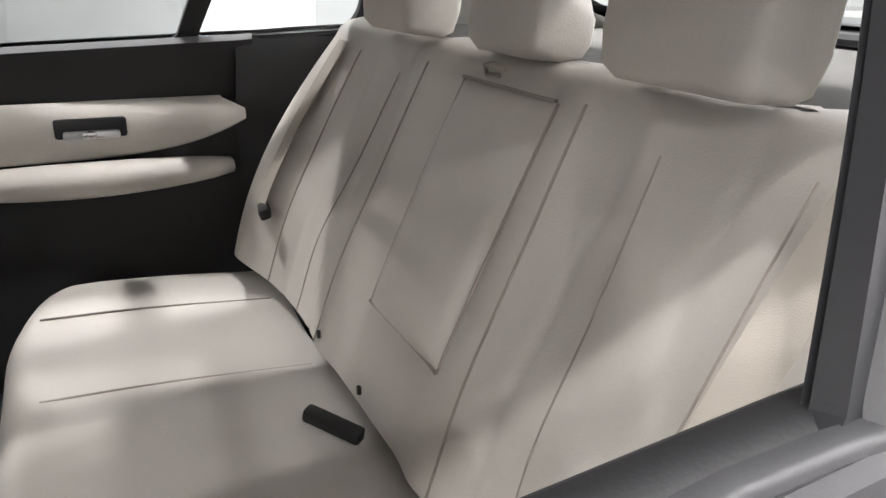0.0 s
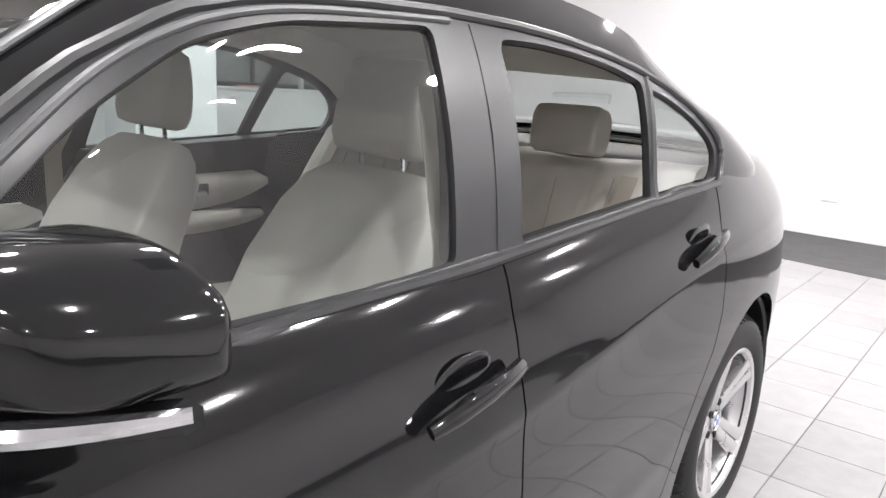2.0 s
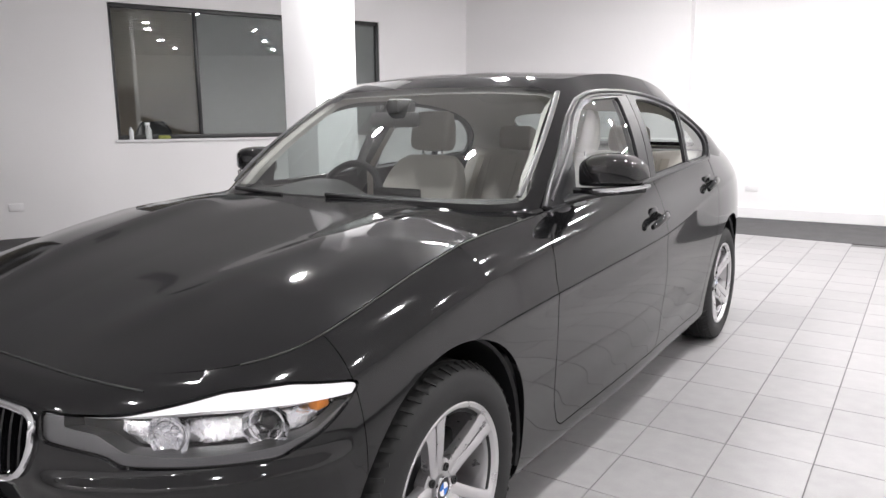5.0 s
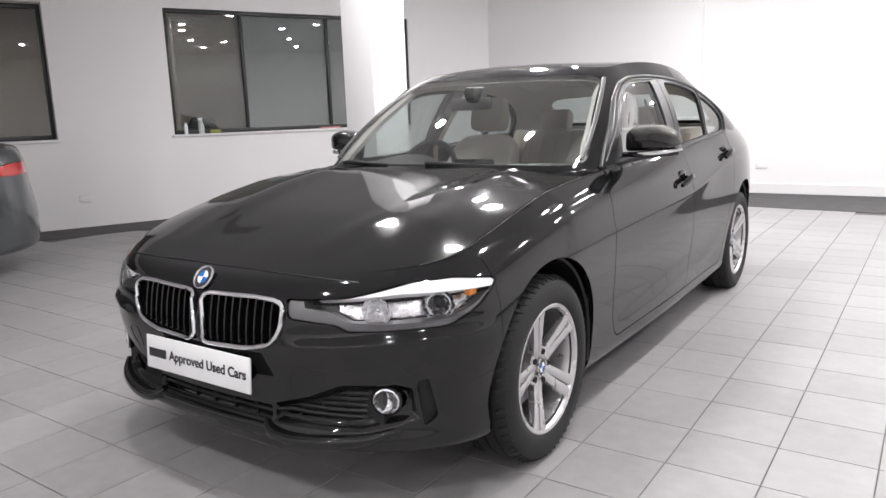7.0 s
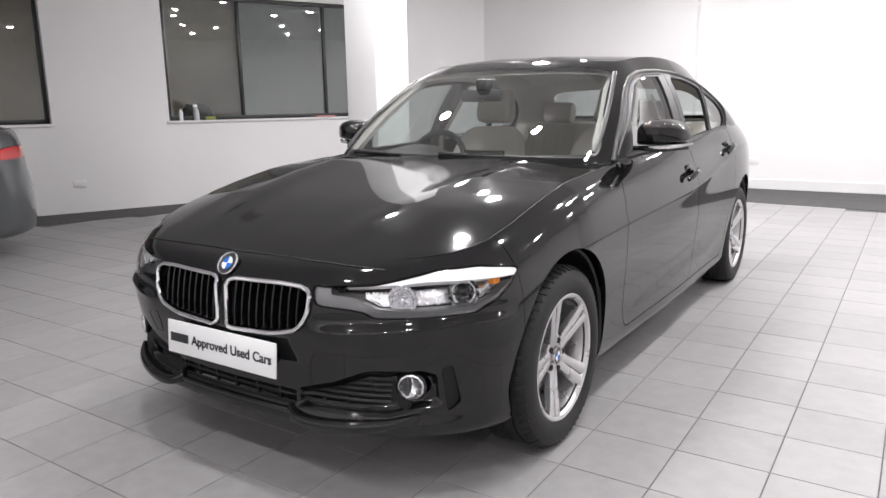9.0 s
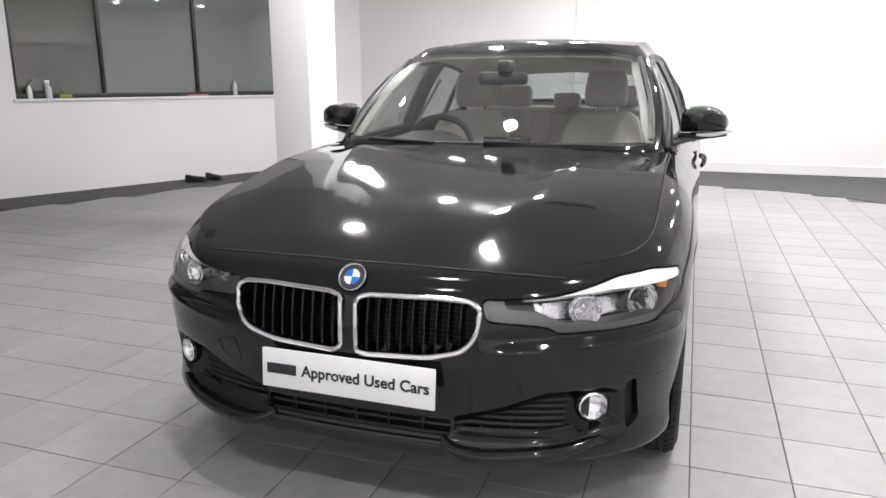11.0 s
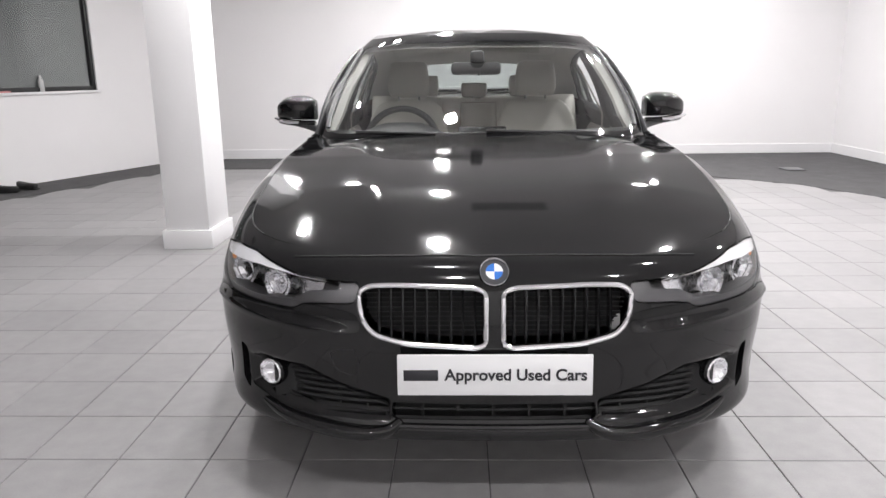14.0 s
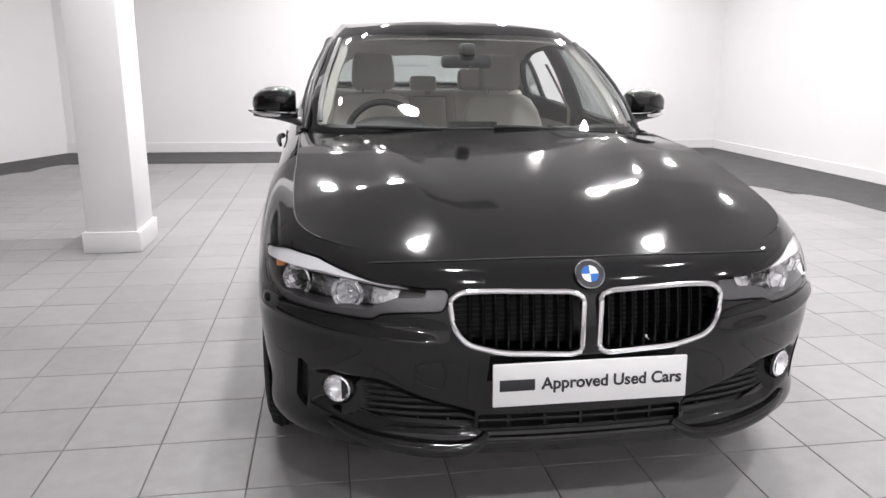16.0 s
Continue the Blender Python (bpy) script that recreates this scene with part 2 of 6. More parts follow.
def coons(front, back, centre, side, ni, nj, short=0.0):
    """A four-sided sheet between its edges: front and back run from the centre line to the side, centre and side from front to back."""
    a, b = np.linspace(0, 1 - short, ni), np.linspace(0, 1, nj)
    i, j = a[:, None, None], b[None, :, None]
    c0, c1 = front(a)[:, None], back(a)[:, None]
    d0, d1 = centre(b)[None], side(b)[None]
    w = np.concatenate([i, i, i**2], 2) * np.ones((ni, nj, 1))
    p00, p01, p10, p11 = centre(np.array([0.0])), centre(np.array([1.0])), side(np.array([0.0])), side(np.array([1.0]))
    return (1 - j) * c0 + j * c1 + (1 - w) * d0 + w * d1 - ((1 - w) * ((1 - j) * p00 + j * p01) + w * ((1 - j) * p10 + j * p11))


# ---- the car's surfaces: x to its left side, y to its tail, front axle at y = 0 ----
PLAN = [(-0.5, -0.735), (-0.26, -0.777), (0, -0.787), (0.26, -0.777), (0.5, -0.735), (0.664, -0.655), (0.784, -0.545), (0.855, -0.415), (0.883, -0.25), (0.893, 0.0),
        (0.890, 0.35), (0.889, 0.75), (0.898, 1.5), (0.900, 2.2), (0.905, 2.72), (0.868, 3.10), (0.795, 3.40), (0.69, 3.60), (0.50, 3.74), (0.25, 3.795), (0, 3.81), (-0.25, 3.795)]
SECTIONS = {
    -0.79: [(.205, .15), (.22, .03), (.258, .004), (.30, .028), (.36, .032), (.44, .02), (.52, .0), (.60, .010), (.665, .022), (.705, .040), (.735, .066), (.752, .11)],
    -0.45: [(.20, .12), (.215, .03), (.26, .01), (.31, .02), (.38, .015), (.46, .005), (.54, 0), (.61, .006), (.67, .02), (.72, .042), (.762, .076), (.789, .111)],
    0.0: [(.17, .10), (.19, .06), (.25, .035), (.34, .022), (.44, .012), (.54, .004), (.62, 0), (.69, .004), (.75, .014), (.81, .032), (.862, .072), (.888, .125)],
    0.6: [(.165, .11), (.185, .045), (.235, .03), (.30, .037), (.42, .022), (.55, .006), (.65, 0), (.735, .005), (.80, .013), (.868, .038), (.927, .079), (.956, .117)],
    1.5: [(.165, .11), (.185, .045), (.235, .03), (.30, .04), (.42, .025), (.55, .008), (.65, .0), (.745, .007), (.82, .010), (.90, .035), (.965, .075), (.988, .10)],
    2.7: [(.165, .12), (.185, .06), (.24, .05), (.33, .03), (.45, .015), (.58, .003), (.69, 0), (.79, .007), (.885, .012), (.95, .045), (1.015, .090), (1.058, .125)],
    3.5: [(.20, .12), (.22, .03), (.28, .01), (.38, .005), (.48, 0), (.60, 0), (.70, 0), (.80, .01), (.90, .02), (.97, .045), (1.03, .08), (1.068, .12)],
    3.85: [(.22, .10), (.24, .02), (.30, 0), (.40, 0), (.50, 0), (.60, .01), (.70, .03), (.80, .045), (.90, .05), (.97, .062), (1.04, .085), (1.075, .12)],
}


def body_sheet():
    """The lower body, from the sill up to the bonnet's edge and the waist line, as a grid of points and its top edge."""
    plan = np.array(PLAN)
    s = np.r_[0, np.cumsum(np.linalg.norm(np.diff(plan, axis=0), axis=1))]
    line = spline(s, plan)
    s0, s1 = s[2], s[-2]
    front = np.linspace(s0, s0 + 1.6, 150, endpoint=False)
    q = np.r_[front, np.linspace(s0 + 1.6, s1, 170)]
    p = line(q)
    p[0, 0] = p[-1, 0] = 0
    d = np.gradient(p, q, axis=0)
    d /= np.linalg.norm(d, axis=1, keepdims=True)
    inward = np.c_[-d[:, 1], d[:, 0]]
    inward[0], inward[-1] = (0, 1), (0, -1)
    ys = np.array(list(SECTIONS))
    zf, inf = spline(ys, [[a for a, _ in sec] for sec in SECTIONS.values()]), spline(ys, [[a for _, a in sec] for sec in SECTIONS.values()])
    z, inset = zf(p[:, 1]), inf(p[:, 1])
    lev = np.arange(12.0)
    fine = np.linspace(0, 11, 89)
    z, inset = spline(lev, z.T)(fine).T, spline(lev, inset.T)(fine).T
    # fair the sections, so that the panels reflect without waves
    for _ in range(36):
        for a in (z, inset):
            a[:, 1:-1] = .5 * a[:, 1:-1] + .25 * (a[:, 2:] + a[:, :-2])
    for _ in range(60):
        for a in (z, inset):
            b = np.concatenate([a[1:2], a, a[-2:-1]])
            a[:] = .5 * a + .25 * (b[2:] + b[:-2])
    for _ in range(400):
        for a in (z, inset):
            a[156:-20] = .5 * a[156:-20] + .25 * (a[157:-19] + a[155:-21])
    # the swage lines pressed into the flanks, one through the handles and one above the sill
    yy = p[:, 1:]
    for ys2, zs2, high, wide in (((-.3, .3, .55, 1.35, 1.76, 2.26, 3.3), (.70, .715, .724, .757, .785, .862, .93), .0065, .035),
                                 ((.3, .7, 1.5, 2.2, 2.45), (.30, .30, .33, .40, .46), .004, .05)):
        t = z - spline(ys2, zs2)(np.clip(yy, ys2[0], ys2[-1]))
        fade = np.clip((yy - ys2[0]) / .5, 0, 1) * np.clip((ys2[-1] - yy) / .4, 0, 1)
        inset = inset - fade * high * (np.exp(-np.abs(t) / wide) if high > .005 else np.exp(-(t / wide) ** 2))
    # the bumper: a crease under the lamps, and pockets round the fog lamps and the side grilles
    fade = np.clip((-.36 - yy) / .08, 0, 1) * np.clip((p[:, :1] - .36) / .08, 0, 1)
    t = z - (.553 + .03 * np.clip((p[:, :1] - .4) / .4, 0, 1))
    inset = inset - fade * (.014 * np.exp(-np.abs(t) / .016) - .006 * np.exp(-((t - .03) / .02) ** 2))
    at = np.stack([np.broadcast_to(p[:, :1], z.shape), z], -1)
    pocket = [(.29, .292), (.29, .352), (.43, .392), (.54, .440), (.69, .448), (.735, .43), (.745, .33), (.60, .296)]
    d = inside(at.reshape(-1, 2), pocket).reshape(z.shape)
    w = np.clip(-d / .022, 0, 1)
    inset = inset + np.where(yy < -.3, .022 * w * w * (3 - 2 * w), 0)
    return np.stack([p[:, :1] + inset * inward[:, :1], p[:, 1:] + inset * inward[:, 1:], z], -1)


def along(points):
    """A curve through points, by its share of length."""
    points = np.asarray(points, float)
    s = np.r_[0, np.cumsum(np.linalg.norm(np.diff(points, axis=0), axis=1))]
    return spline(s / s[-1], points)


LOWER = body_sheet()
LOWER[[0, -1], :, 0] = 0
EDGE = LOWER[:, -1]
corner = int(np.argmin(np.abs(EDGE[:190, 1] + 0.545)))
cowl = int(np.argmin(np.abs(EDGE[:260, 1] - 0.66)))
deck = int(np.argmin(np.abs(EDGE[:, 1] - 3.11) + 9 * (np.arange(len(EDGE)) < 190)))
tail = int(np.argmin(np.abs(EDGE[:, 1] - 3.62) + 9 * (np.arange(len(EDGE)) < 190)))

HOOD = coons(along(EDGE[: corner + 1]), along([(0, .465, .984), (.3, .487, .982), (.55, .565, .970), tuple(EDGE[cowl])]),
             along([tuple(EDGE[0]), (0, -.55, .795), (0, -.3, .863), (0, 0, .915), (0, .25, .953), (0, .465, .984)]), along(EDGE[corner: cowl + 1]), 48, 60, .005)
NOSE_SLOPE = (1.24 - EDGE[0, 2] + .002) / (2.53 + EDGE[0, 1])
# two soft ridges run over the bonnet towards the grille
ridge = .30 + .21 * np.clip((HOOD[..., 1] + .65) / 1.1, 0, 1)
HOOD[..., 2] += .006 * np.exp(-((HOOD[..., 0] - ridge) / .075) ** 2) * np.clip((HOOD[..., 1] + .62) / .25, 0, 1) * np.clip((.47 + .10 * (HOOD[..., 0] / .6) ** 2 - HOOD[..., 1]) / .12, 0, 1)
# the crown over the headlamps and wheels
HOOD[..., 2] += .017 * np.exp(-((HOOD[..., 0] - .53) / .19) ** 2) * np.clip((HOOD[..., 1] + .60) / .35, 0, 1) ** 1.5 * np.clip((.53 - HOOD[..., 1]) / .22, 0, 1)
DECK = coons(along([(0, 3.395, 1.096), (.36, 3.365, 1.093), (.60, 3.275, 1.087), tuple(EDGE[deck])]), along(EDGE[tail:][::-1]),
             along([(0, 3.395, 1.096), (0, 3.56, 1.102), tuple(EDGE[-1])]), along(EDGE[deck: tail + 1]), 24, 24)

# the glasshouse: feet and heads of its outline, from the windscreen's middle round to the rear window's middle
FEET = [(-.35, .47, .965), (0, .435, .962), (.35, .47, .965), (.630, .572, .965), (.733, .692, .960), (.770, 1.0, .965), (.793, 1.5, .985), (.792, 2.1, 1.014), (.774, 2.6, 1.042), (.752, 3.08, 1.066), (.61, 3.27, 1.082), (.37, 3.36, 1.090), (0, 3.39, 1.094), (-.37, 3.36, 1.090)]
HEADS = [(-.32, 1.115, 1.386), (0, 1.095, 1.390), (.32, 1.115, 1.386), (.50, 1.140, 1.374), (.583, 1.205, 1.361), (.608, 1.42, 1.373), (.622, 1.72, 1.382), (.630, 2.05, 1.380), (.632, 2.38, 1.352), (.612, 2.69, 1.300), (.53, 2.77, 1.312), (.33, 2.79, 1.336), (0, 2.80, 1.344), (-.33, 2.79, 1.336)]
RAILS = [(-0.3, 1.19, 1.424), (0, 1.175, 1.428), (0.3, 1.19, 1.424), (0.45, 1.212, 1.416), (0.525, 1.27, 1.411), (0.552, 1.45, 1.428), (0.564, 1.73, 1.450), (0.568, 2.04, 1.450), (0.565, 2.35, 1.428), (0.545, 2.62, 1.376), (0.46, 2.67, 1.376), (0.29, 2.69, 1.390), (0, 2.70, 1.396), (-0.29, 2.69, 1.390)]


def glasshouse_sheet():
    feet, heads, rails = (np.array(a) for a in (FEET, HEADS, RAILS))
    mid = (feet + heads) / 2
    d = np.gradient(mid, axis=0)
    out = np.c_[d[:, 1], -d[:, 0], 0 * d[:, 0]]
    out /= np.linalg.norm(out, axis=1, keepdims=True)
    mids = mid + out * np.array([.028] * 3 + [.038, .046] + [.022] * 5 + [.022] * 4)[:, None]
    s = np.r_[0, np.cumsum(np.linalg.norm(np.diff(feet, axis=0), axis=1))]
    q = np.linspace(s[1], s[-2], 200)
    rows = [spline(s, a)(q) for a in (feet, mids, heads, rails)]
    v = np.r_[np.linspace(0, 2, 40, endpoint=False), np.linspace(2, 3, 10)]
    p = spline([0, 1, 2, 2.45], np.array(rows))(np.where(v > 2, 2 + (v - 2) * .45, v))
    p = np.transpose(p, (1, 0, 2))
    side = p[:, 0] - p[:, 6]
    side[:, 2] = 0
    side /= np.maximum(np.linalg.norm(side, axis=1, keepdims=True), 1e-6)
    skirt = [p[:, 0] + side * a + (0, 0, b) for a, b in ((.022, -.05), (.010, -.022))]
    p = np.concatenate([np.stack(skirt, 1), p], 1)
    p[[0, -1], :, 0] = 0
    return p


HOUSE = glasshouse_sheet()
RAIL = HOUSE[:, -1]


def roof_sheet():
    """The roof: arched from its middle line out to the rails all round."""
    rail = RAIL[::2] if len(RAIL) % 2 else np.concatenate([RAIL[::2], RAIL[-1:]])
    s = np.r_[0, np.cumsum(np.linalg.norm(np.diff(rail, axis=0), axis=1))]
    s /= s[-1]
    middle = [tuple(RAIL[0]), (0, 1.5, 1.463), (0, 1.85, 1.470), (0, 2.3, 1.458), tuple(RAIL[-1])]
    ys = rail[0, 1] + .03 + (rail[-1, 1] - rail[0, 1] - .06) * s
    mid = np.c_[0 * ys, ys, spline([q[1] for q in middle], np.array([q[2] for q in middle])[:, None])(ys)[:, 0]]
    v = np.linspace(0, 1, 20)[None, :, None]
    p = mid[:, None] * (1 - v) + rail[:, None] * v
    p[..., 2] = mid[:, None, 2] + (rail[:, None, 2] - mid[:, None, 2]) * v[..., 0] ** 2
    return p


ROOF = roof_sheet()


# ---- outlines on the car: seen from the side as (y, z), from the front as (x, z) ----
FRONT_DOOR = [(.668, 1.2), (.655, .945), (.636, .915), (.588, .862), (.558, .78), (.560, .62), (.572, .5), (.598, .36), (.625, .285), (.66, .262), (1.62, .258), (1.655, .30), (1.660, .5), (1.640, .68), (1.629, .85), (1.642, .92), (1.672, .99), (1.70, 1.2)]
REAR_DOOR = [(1.70, 1.2), (1.672, .99), (1.642, .92), (1.629, .85), (1.640, .68), (1.660, .5), (1.655, .30), (1.62, .258), (2.33, .262), (2.352, .30), (2.372, .46), (2.415, .58), (2.468, .67), (2.497, .75), (2.495, .82), (2.492, .90), (2.53, .955), (2.64, 1.05), (2.72, 1.2)]
DLO = rounded([(.715, .957), (.83, 1.068), (.955, 1.172), (1.075, 1.258), (1.214, 1.325), (1.364, 1.357), (1.533, 1.368), (1.70, 1.371), (1.88, 1.366), (2.05, 1.355), (2.22, 1.335), (2.37, 1.310), (2.50, 1.276), (2.61, 1.230), (2.685, 1.178), (2.715, 1.13), (2.703, 1.08), (2.665, 1.038), (2.2, 1.018), (1.6, .990)], .03, 4)
FRONT_GLASS = rounded([(.948, .982), (.962, 1.118), (1.075, 1.212), (1.218, 1.293), (1.37, 1.327), (1.533, 1.338), (1.655, 1.344), (1.566, .996)], [.012, .012, .05, .05, .05, .05, .02, .02], 5)
REAR_GLASS = rounded([(1.735, 1.006), (1.815, 1.338), (1.95, 1.338), (2.10, 1.328), (2.25, 1.308), (2.355, 1.282), (2.262, 1.026)], [.015, .03, .05, .05, .05, .02, .012], 5)
QUARTER_GLASS = rounded([(2.305, 1.030), (2.402, 1.268), (2.49, 1.246), (2.59, 1.203), (2.655, 1.158), (2.680, 1.12), (2.668, 1.075), (2.635, 1.045)], [.012, .012, .04, .04, .03, .02, .02, .012], 5)
MIRROR_SAIL = rounded([(.815, .980), (.950, 1.106), (.936, .982)], .012, 4)
SCREEN = rounded([(-.5, .988), (.0, .990), (.45, .988), (.64, .982), (.700, .986), (.703, 1.02), (.665, 1.12), (.588, 1.325), (.571, 1.354), (.53, 1.367), (.35, 1.379), (0, 1.383), (-.5, 1.380)], .015, 4)
REAR_SCREEN = rounded([(-.5, 1.108), (.45, 1.104), (.575, 1.104), (.58, 1.17), (.548, 1.25), (.485, 1.300), (.40, 1.314), (0, 1.331), (-.5, 1.312)], .04, 4)
LAMP = rounded([(.43, .634), (.43, .690), (.484, .689), (.68, .700), (.824, .720), (.95, .738), (1.13, .741), (1.30, .724), (1.325, .716), (1.274, .676), (1.194, .637), (1.094, .611), (.979, .609), (.811, .606), (.664, .604), (.628, .622), (.564, .628)], .02, 4)
KIDNEY = rounded([(.023, .530), (.023, .670), (.05, .681), (.24, .688), (.335, .685), (.366, .668), (.360, .600), (.328, .555), (.245, .531), (.05, .520)], [.02, .02, .02, .05, .03, .03, .04, .05, .05, .02], 5)
INTAKE = rounded([(-.1, .297), (.285, .297), (.285, .344), (-.1, .342)], .008, 3)
SIDE_INTAKE = rounded([(.292, .308), (.292, .336), (.43, .374), (.54, .420), (.595, .425), (.612, .37), (.60, .332), (.50, .312)], .02, 4)
FOG = [(.650 + .040 * math.cos(a), .392 + .038 * math.sin(a)) for a in np.linspace(0, 2 * math.pi, 24, endpoint=False)]
CURTAIN = rounded([(.968, .305), (.938, .45), (.988, .462), (1.030, .335)], .012, 3)
TAIL_LAMP = rounded([(3.41, .845), (3.43, .895), (3.60, .940), (3.9, .945), (3.9, .865), (3.62, .838)], .03, 4)


def lamp_uv(v):
    return np.c_[v[:, 0] + v[:, 1] + .8, v[:, 2]]


def cut_hole(p, poly, uv, where, gap=0.0):
    """Takes the outline out of a sheet, where the mask holds: the piece and the rest, with a joint of that width."""
    d = np.where(where(p.v), inside(uv(p.v), poly), 9.0)
    hole, rest = p.split(d + gap)
    if gap:
        d = np.where(where(rest.v), inside(uv(rest.v), poly), 9.0)
        _, rest = rest.split(d - gap)
    return hole, rest


def yz(v):
    return v[:, 1:]


def xz(v):
    return v[:, ::2]


def span(x, z, poly, margin):
    """The stretch of an upright (x given) or level (z given) line that lies in an outline."""
    t = np.linspace(0, .8, 400)
    pts = np.c_[np.full(400, x), t] if z is None else np.c_[t, np.full(400, z)]
    return t[inside(pts, poly) < margin]


NOSE = Patch.grid(LOWER[:170], (0, 1.5, .5))


def surf_y(x, z):
    """How far forward the nose's sheet lies at a place seen from the front."""
    d = (NOSE.v[:, 0] - abs(x)) ** 2 + (NOSE.v[:, 2] - z) ** 2
    k = np.argpartition(d, 6)[:6]
    w = 1 / (d[k] + 1e-6)
    return float((NOSE.v[k, 1] * w).sum() / w.sum())


SIDES = np.concatenate([LOWER[150:280].reshape(-1, 3), HOUSE[30:175].reshape(-1, 3)])


def surf_x(y, z):
    """The half width of the car's flank at a place seen from the side."""
    d = (SIDES[:, 1] - y) ** 2 + (SIDES[:, 2] - z) ** 2
    k = np.argpartition(d, 6)[:6]
    w = 1 / (d[k] + 1e-6)
    return float((SIDES[k, 0] * w).sum() / w.sum())


def glass_mat(name, tint, least=.08, rise=4.6):
    """A thin pane: clear, with a gloss that grows towards grazing angles."""
    m = bpy.data.materials.new(name)
    m.use_nodes = True
    nt = m.node_tree
    out = nt.nodes["Material Output"]
    nt.nodes.remove(nt.nodes["Principled BSDF"])
    clear, gloss, mix, lw, power, scale = (nt.nodes.new("ShaderNode" + k) for k in ("BsdfTransparent", "BsdfGlossy", "MixShader", "LayerWeight", "Math", "Math"))
    clear.inputs[0].default_value = (*tint, 1)
    gloss.inputs["Roughness"].default_value = 0.01
    lw.inputs[0].default_value = 0.5
    power.operation, scale.operation = "POWER", "MULTIPLY_ADD"
    power.inputs[1].default_value = rise
    scale.inputs[1].default_value, scale.inputs[2].default_value = 1 - least, least
    nt.links.new(lw.outputs["Facing"], power.inputs[0])
    nt.links.new(power.outputs[0], scale.inputs[0])
    nt.links.new(scale.outputs[0], mix.inputs[0])
    nt.links.new(clear.outputs[0], mix.inputs[1])
    nt.links.new(gloss.outputs[0], mix.inputs[2])
    nt.links.new(mix.outputs[0], out.inputs[0])
    return m


GLASS = glass_mat("window_glass", (0.90, 0.93, 0.92))
SCREEN_GLASS = glass_mat("windscreen_glass", (0.71, 0.745, 0.735), .09, 3.1)
SIDE_GLASS = glass_mat("tinted_side_glass", (0.66, 0.715, 0.70), .09, 3.4)
LENS = glass_mat("clear_lens", (0.96, 0.96, 0.97), .05)
RED_LENS = mat("red_lens", (0.45, 0.012, 0.015), 0.08, coat=1.0, noise_amount=0.15, noise_scale=60)
AMBER = mat("amber_bulb", (0.9, 0.3, 0.04), 0.3)
WHITE_PLASTIC = mat("white_plate", (0.82, 0.82, 0.83), 0.35, noise_amount=0.02)
INK = mat("dark_ink", (0.02, 0.02, 0.025), 0.5)
BLUE = mat("blue_enamel", (0.03, 0.16, 0.55), 0.2, coat=0.6)
WHITE_ENAMEL = mat("white_enamel", (0.85, 0.86, 0.88), 0.2, coat=0.6)
REFLECTOR = mat("lamp_reflector", (0.95, 0.95, 0.97), 0.24, metal=1.0, noise_amount=0.06, noise_scale=60, rough_amount=0.08, bump=0.9, bump_scale=85)
BROW = mat("white_light_bar", (0.88, 0.88, 0.9), 0.25, coat=0.5)
LAMP_TRIM = mat("satin_lamp_trim", (0.15, 0.15, 0.154), 0.30, metal=0.85, noise_amount=0.08)
LAMP_BOWL = mat("lamp_bowl", (0.06, 0.06, 0.063), 0.3, metal=0.6, noise_amount=0.2)
DASH = mat("dash_grain", (0.03, 0.03, 0.031), 0.6, noise_amount=0.12, bump=0.12, bump_scale=500)
BLACK_LINING = mat("black_lining", (0.02, 0.02, 0.022), 0.7, noise_amount=0.2, bump=0.1, bump_scale=400)
SHELF = mat("grey_shelf_fabric", (0.16, 0.155, 0.15), 0.95, noise_amount=0.12, bump=0.4, bump_scale=600)


def disc_points(cx, cz, r, n=32):
    return [(cx + r * math.cos(a), cz + r * math.sin(a)) for a in np.linspace(0, 2 * math.pi, n, endpoint=False)]


def plate_from(name, poly, place, depth, material, parent, label=""):
    """A flat or bent plate: the outline's points pass through place(u, v, lift); it is depth thick."""
    bm = bmesh.new()
    top = [bm.verts.new(place(u, v, depth)) for u, v in poly]
    bot = [bm.verts.new(place(u, v, 0)) for u, v in poly]
    bm.faces.new(top)
    bm.faces.new(bot[::-1])
    k = len(poly)
    for i in range(k):
        bm.faces.new((top[i], top[(i + 1) % k], bot[(i + 1) % k], bot[i]))
    bmesh.ops.triangulate(bm, faces=[f for f in bm.faces if len(f.verts) > 4])
    return part(name, bm, material, parent, label)


def roundel(name, centre, normal, r, parent):
    """A round badge: chrome rim, dark ring and a blue and white quartered disc; a plain shape without letters."""
    n = Vector(normal).normalized()
    m = Matrix.Translation(centre) @ n.to_track_quat("Z", "Y").to_matrix().to_4x4()
    bm = bmesh.new()
    lathe(bm, [(0, r), (.006, r), (.009, r * .95), (.006, r * .88), (.004, r * .86)], 36, "z")
    bm.transform(m)
    rim = part(name, bm, CHROME, parent, "chrome rimmed round badge")
    bm = bmesh.new()
    lathe(bm, [(.004, r * .88), (.005, r * .6), (.0045, 0.0005)], 36, "z")
    bm.transform(m)
    part("dark_ring", bm, INK, rim)
    for q in range(4):
        bm = bmesh.new()
        pts = [(0, 0)] + [(r * .56 * math.cos(a), r * .56 * math.sin(a)) for a in np.linspace(q * math.pi / 2, (q + 1) * math.pi / 2, 8)]
        bm.faces.new([bm.verts.new(m @ Vector((x, y, .0062))) for x, y in pts])
        part("quarter_field", bm, BLUE if q % 2 else WHITE_ENAMEL, rim)
    return rim


